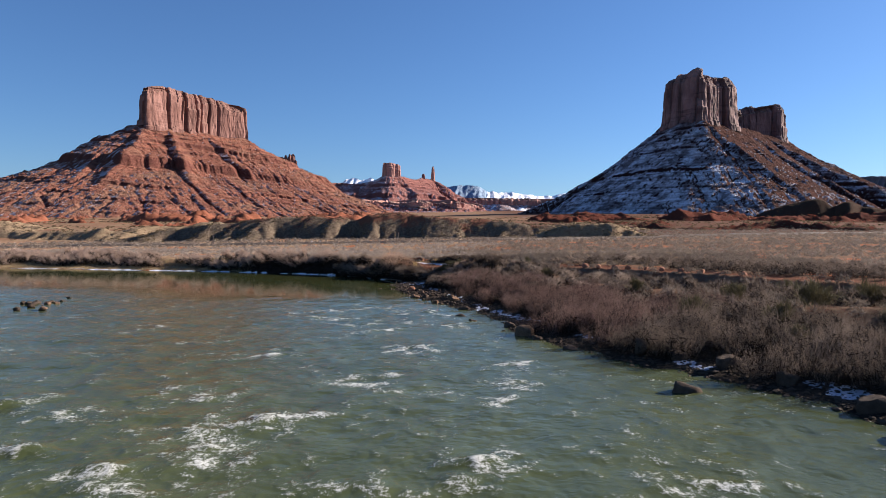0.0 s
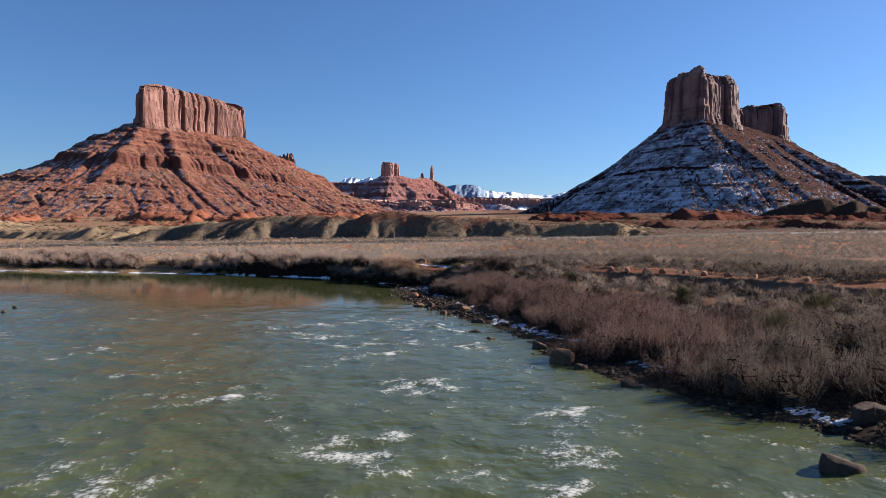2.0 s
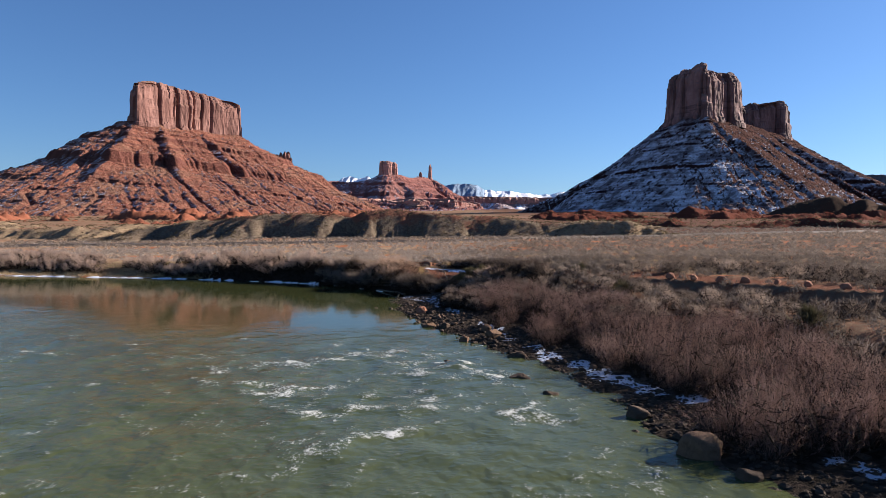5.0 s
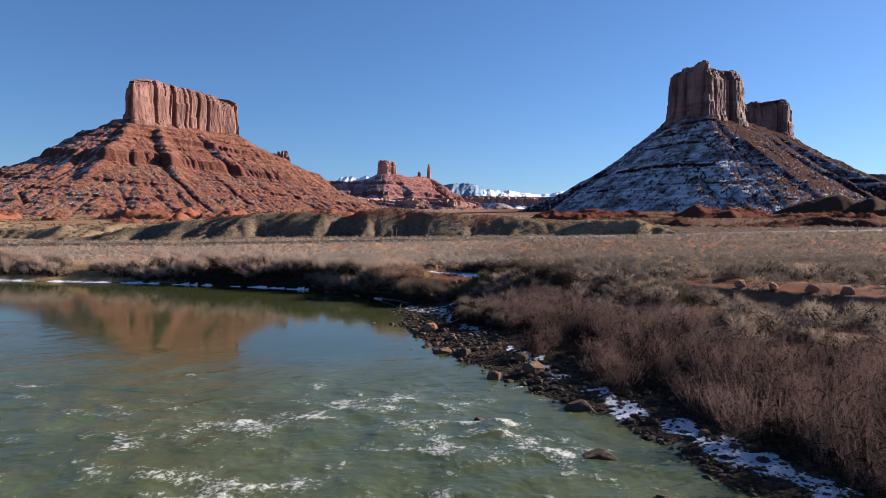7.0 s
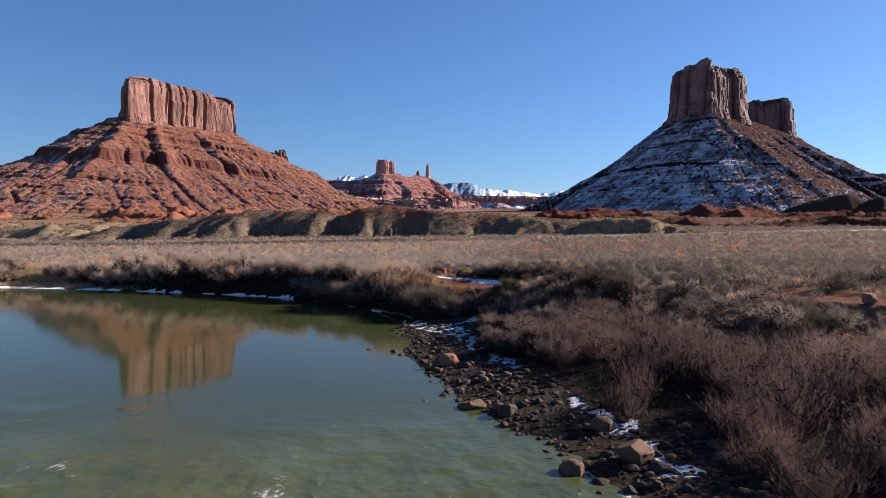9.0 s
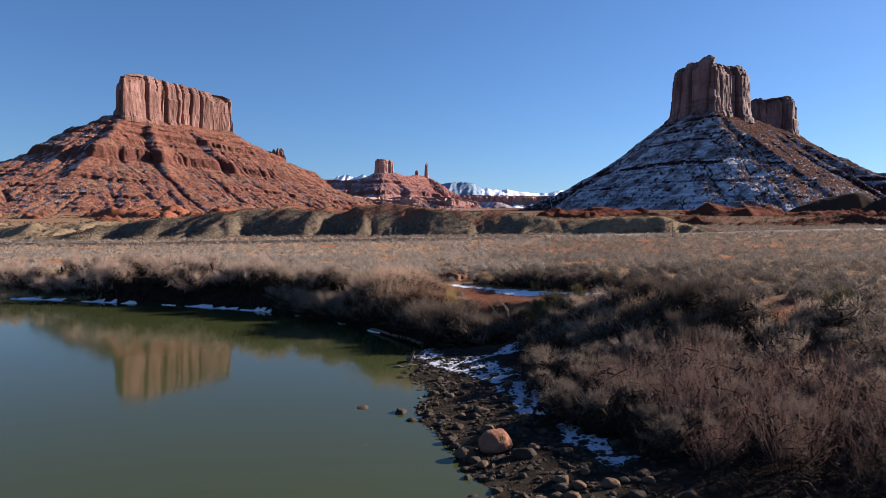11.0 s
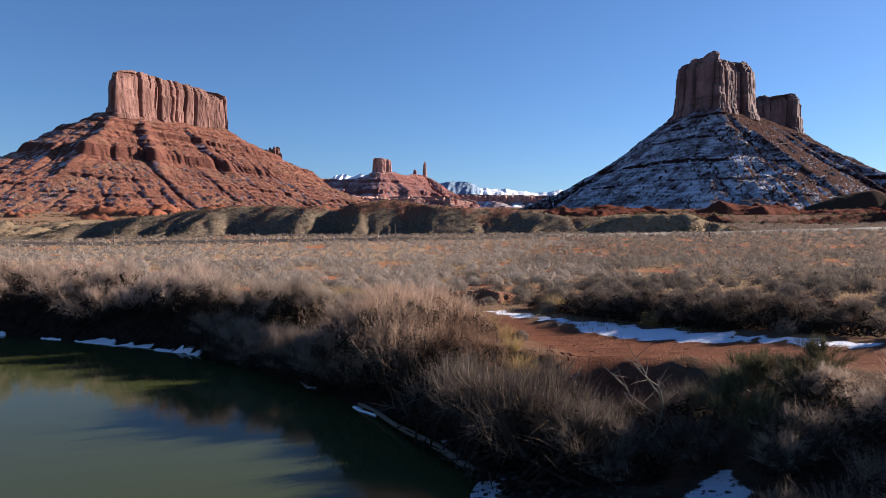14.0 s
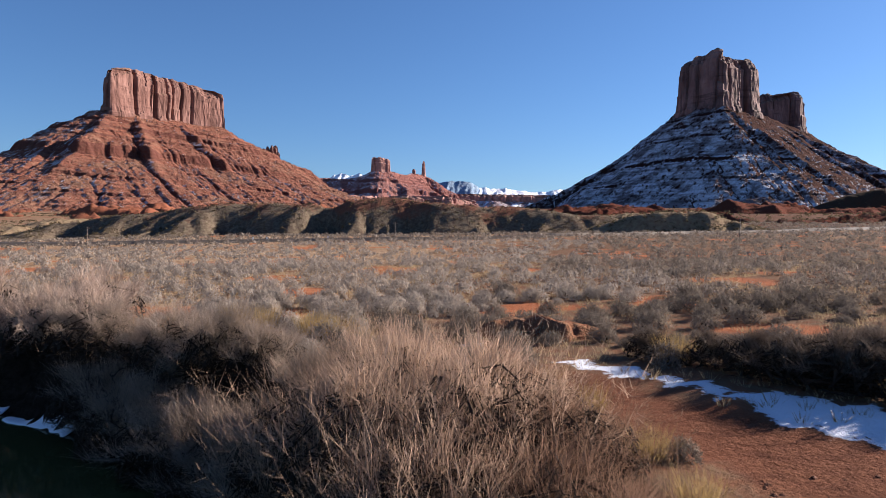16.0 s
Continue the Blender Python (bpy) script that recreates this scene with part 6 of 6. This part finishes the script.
def snow_patch(x0, x1, width, seed):
    """Thin ragged drift of old snow along the waterline, from x0 to x1."""
    line = sorted((q[0], q[1]) for q in BANK if q[0] < -10 and q[1] > 138)
    u, v = np.meshgrid(np.linspace(0, 1, max(14, int(abs(x1 - x0) * 5))), np.linspace(0, 1, 12))
    cx = x0 + (x1 - x0) * u
    cy = np.interp(cx, [q[0] for q in line], [q[1] for q in line])
    slope = (np.interp(cx + 0.5, [q[0] for q in line], [q[1] for q in line]) - np.interp(cx - 0.5, [q[0] for q in line], [q[1] for q in line]))
    ln = np.sqrt(1 + slope ** 2)
    end = np.clip(1 - (2 * u - 1) ** 4, 0, 1) ** 0.5
    near = -0.25 + 0.3 * fbm(cx * 1.1, 0 * v, 3, seed)
    far_ = near + end * width * np.clip(0.75 + 0.9 * fbm(cx * 0.8, 0 * v, 4, seed + 3), 0.12, 1.5)
    off = near + (far_ - near) * v
    X, Y = cx - slope / ln * off, cy + off / ln
    Z = np.clip(ground_mesh_z(X, Y), -0.02, 0.4) + 0.05 + 0.05 * np.sin(math.pi * v) + 0.03 * fbm(X * 2, Y * 2, 3, seed + 6)
    Z = np.where((v == 0) | (v == 1) | (u == 0) | (u == 1), Z - 0.1, Z)
    return tagged(new("snow_patch", grid_mesh("snow_patch", X, Y, Z, SNOW_HEAP)), "thin ragged patch of old snow along the waterline", "snow", "snow patches along the bank")


for k, (x0, x1, w) in enumerate(((-17.0, -18.4, 0.8), (-21.2, -22.8, 0.8), (-26.2, -28.2, 0.9), (-31.8, -36.2, 0.9), (-36.8, -44.4, 1.2),
                                 (-45.6, -48.0, 1.0), (-51.4, -53.6, 0.9), (-54.4, -59.8, 1.1), (-62.5, -71.0, 1.4), (-72.5, -86.0, 1.6), (-88.0, -104.0, 1.6))):
    snow_patch(x0, x1, w, 1200 + 7 * k)


def cut_bank(x0, x1, y, high, seed):
    """Low crumbling face of red earth where the track ends: steep to the track, easing into the plain behind."""
    u, v = np.meshgrid(np.linspace(0, 1, 64), np.linspace(0, 1, 40))
    X = x0 + (x1 - x0) * u
    foot = y + 0.7 * fbm(X / 1.7, 0 * X, 4, seed)
    Y = foot + 6.0 * v ** 1.6 - 0.12 * np.sin(math.pi * np.clip(v / 0.3, 0, 1)) * fbm(X * 1.3, v * 4, 3, seed + 1)
    tall = high * np.clip(1 - (2 * u - 1) ** 4, 0, 1) * np.clip(0.9 + 0.25 * fbm(X / 2.2, 0 * X, 3, seed + 2), 0.5, 1.2)
    rise = 0.35 * sstep(0.0, 0.12, v) + 0.65 * sstep(0.14, 0.24, v)
    Z = ground_mesh_z(X, Y) - 0.08 + tall * rise * (1 - sstep(0.34, 1.0, v)) + 0.07 * fbm(X * 1.6, Y * 1.6, 4, seed + 3) * rise
    return tagged(new("cut_bank", grid_mesh("cut_bank", X, Y, np.where(v == 1, Z - 0.2, Z), RED_HILL)), "low crumbling red earth cut bank at the track's end", "earth bank")


cut_bank(-14.8, -7.6, 168.0, 1.05, 1290)


# ---- driftwood, dead trees, poles and the highway ----
WOOD, _nt, _b = material("weathered grey driftwood")
_nt.links.new(mix(_nt, noise_tex(_nt, 5, 6, 0.7, stretch=(1, 1, 6)), (0.05, 0.037, 0.028), (0.19, 0.15, 0.11)), _b.inputs["Base Color"])
_b.inputs["Roughness"].default_value = 0.85
bump(_nt, _b, noise_tex(_nt, 18, 4, 0.7), 0.03)


def driftwood(label, line, r0, r1):
    n = 14
    t = np.linspace(0, 1, n)
    p = np.stack([np.interp(t, np.linspace(0, 1, len(line)), [q[k] for q in line]) for k in range(3)], -1)
    p = p + np.stack([0.05 * np.sin(t * 9), 0.04 * np.cos(t * 7), 0.05 * np.sin(t * 11)], -1)
    rad = np.linspace(r0, r1, n) * (1 + 0.12 * np.sin(np.arange(n) * 2.1))
    return tagged(new("driftwood_log", mesh_from("driftwood_log", *tube(p, rad, 9), WOOD, True)), label, "log")


driftwood("long grey driftwood log lying along the water", [(-18.3, 149.0, 0.15), (-15.6, 144.2, 0.32), (-12.6, 138.6, 0.36)], 0.09, 0.16)
driftwood("short grey driftwood stump at the waterline", [(-13.5, 133.2, 0.1), (-13.1, 132.5, 0.5), (-13.0, 132.2, 0.95)], 0.16, 0.06)
driftwood("bare driftwood branch on the beach", [(-14.3, 130.6, 0.02), (-12.7, 131.2, 0.14)], 0.08, 0.04)


def dead_tree(label, x, y, height, seed):
    """Bare crooked small tree: trunk, limbs."""
    global rng
    rng = np.random.default_rng(seed)
    root = tagged(new("bare_tree"), label, "tree")
    root.location = (x, y, on_ground(x, y) - 0.1)
    t = np.linspace(0, 1, 8)
    trunk = np.stack([0.25 * height * np.sin(t * 2.2), 0.1 * np.sin(t * 5), height * 0.75 * t], -1)
    child("trunk", mesh_from("trunk", *tube(trunk, np.linspace(0.08, 0.03, 8), 7), BARK, True), root)
    for k in range(7):
        i = 2 + k % 6
        b0 = trunk[i]
        a = rng.uniform(0, 6.28)
        ln = height * rng.uniform(0.25, 0.5)
        tt = np.linspace(0, 1, 6)[:, None]
        p = b0 + np.concatenate([np.cos(a) * ln * tt, np.sin(a) * ln * tt, ln * (0.5 * tt + 0.4 * tt ** 2)], 1) + rng.normal(0, 0.05, (6, 3)) * tt
        parts = [tube(p, np.linspace(0.035, 0.01, 6), 5)]
        for _ in range(5):
            j = rng.integers(2, 6)
            e = p[j] + rng.normal(0, 0.3, 3) * ln + [0, 0, 0.25 * ln]
            parts.append(tube(np.linspace(p[j], e, 4) + rng.normal(0, 0.02, (4, 3)), np.linspace(0.014, 0.004, 4), 4))
        child("limb", mesh_from("limb", *joined(parts), BARK, True), root)


dead_tree("small crooked leafless tree beside the dirt track", -9.6, 143.2, 3.0, 1)
dead_tree("small dark leafless tree on the bank", -6.7, 139.4, 3.6, 2)
dead_tree("small leafless tree on the river terrace", 11.5, 122.5, 3.2, 3)
dead_tree("broken dead tree among the brush", 33.5, 58.5, 4.2, 4)

POLE_WOOD, _nt, _b = material("dark pole timber")
_nt.links.new(mix(_nt, noise_tex(_nt, 3, 4, 0.7, stretch=(1, 1, 0.1)), (0.05, 0.035, 0.025), (0.13, 0.09, 0.065)), _b.inputs["Base Color"])


def box_mesh(name, sx, sy, sz, mat, z0=0.0):
    bm = bmesh.new()
    bmesh.ops.create_cube(bm, size=1)
    for v in bm.verts:
        v.co = Vector((v.co.x * sx, v.co.y * sy, (v.co.z + 0.5) * sz + z0))
    bmesh.ops.bevel(bm, geom=bm.edges[:], offset=min(sx, sy, sz) * 0.12, segments=1, affect="EDGES")
    me = bpy.data.meshes.new(name)
    bm.to_mesh(me)
    bm.free()
    me.materials.append(mat)
    return me


shaft = mesh_from("post", *tube([(0, 0, -0.5), (0, 0, 2), (0, 0, 4.2), (0, 0, 6.2)], [0.15, 0.14, 0.125, 0.11], 8), POLE_WOOD, True)
arm = box_mesh("crossarm", 1.6, 0.12, 0.14, POLE_WOOD, 5.6)
knob_me = mesh_from("insulator", *tube([(0, 0, 5.74), (0, 0, 5.84), (0, 0, 5.95)], [0.03, 0.055, 0.02], 7), POLE_WOOD, True)
for x, y in ((-134, 350), (-36, 356), (69, 341), (201, 411), (330, 470)):
    root = tagged(new("utility_pole"), "dark timber utility pole on the plain", "utility pole", "utility poles")
    root.location = (x, y, on_ground(x, y))
    child("post", shaft, root)
    child("crossarm", arm, root)
    for dx in (-0.7, 0.0, 0.7):
        child("insulator", knob_me, root).location = (dx, 0, 0)

ROADWAY, _nt, _b = material("pale worn asphalt")
_nt.links.new(mix(_nt, noise_tex(_nt, 0.8, 5, 0.7), (0.1, 0.09, 0.08), (0.17, 0.15, 0.13)), _b.inputs["Base Color"])
BANKING, _nt, _b = material("dark road bank gravel")
_nt.links.new(mix(_nt, noise_tex(_nt, 0.7, 5, 0.7), (0.09, 0.07, 0.05), (0.2, 0.15, 0.1)), _b.inputs["Base Color"])
hx = np.arange(-420, 520, 6.0)
hy = np.interp(hx, [-420, -103, -52, -20, 21, 72, 125, 300, 520], [345, 366, 368, 368, 374, 404, 424, 470, 500])
hz = ground_z(hx, hy)[0] + 1.0
ys = np.array([-7.0, -3.6, 3.6, 7.0])
XX = np.repeat(hx[:, None], 4, 1).T
YY = hy[None, :] + ys[:, None]
ZZ = np.stack([hz - 2.4, hz, hz, hz - 2.4])
highway = new("road_embankment", grid_mesh("road_embankment", XX, YY, ZZ, BANKING, smooth=False))
tagged(highway, "low gravel embankment carrying the highway", "road", kind="structure")
YY2 = hy[None, :] + np.array([-3.3, 3.3])[:, None]
surface = new("road", grid_mesh("road", XX[:2], YY2, np.stack([hz + 0.03, hz + 0.03]), ROADWAY, smooth=False))
tagged(surface, "pale worn two-lane highway across the plain", "road", kind="structure")

# white marker posts beside the highway
PAINT, _nt, _b = material("white painted metal")
_nt.links.new(mix(_nt, noise_tex(_nt, 4, 4, 0.7), (0.6, 0.6, 0.58), (0.8, 0.8, 0.78)), _b.inputs["Base Color"])
_b.inputs["Roughness"].default_value = 0.5
sign_post = mesh_from("post", *tube([(0, 0, -0.3), (0, 0, 0.8), (0, 0, 1.7)], [0.04, 0.04, 0.04], 6), POLE_WOOD, True)
plate = box_mesh("plate", 0.55, 0.05, 0.7, PAINT, 1.0)
for x, y in ((-83.5, 359.5), (-79.0, 360.0), (-58.8, 360.5)):
    root = tagged(new("road_marker"), "small white marker plate on a post beside the highway", "road sign", "markers along the highway")
    root.location = (x, y, on_ground(x, y) + 0.02)
    child("post", sign_post, root)
    child("plate", plate, root)
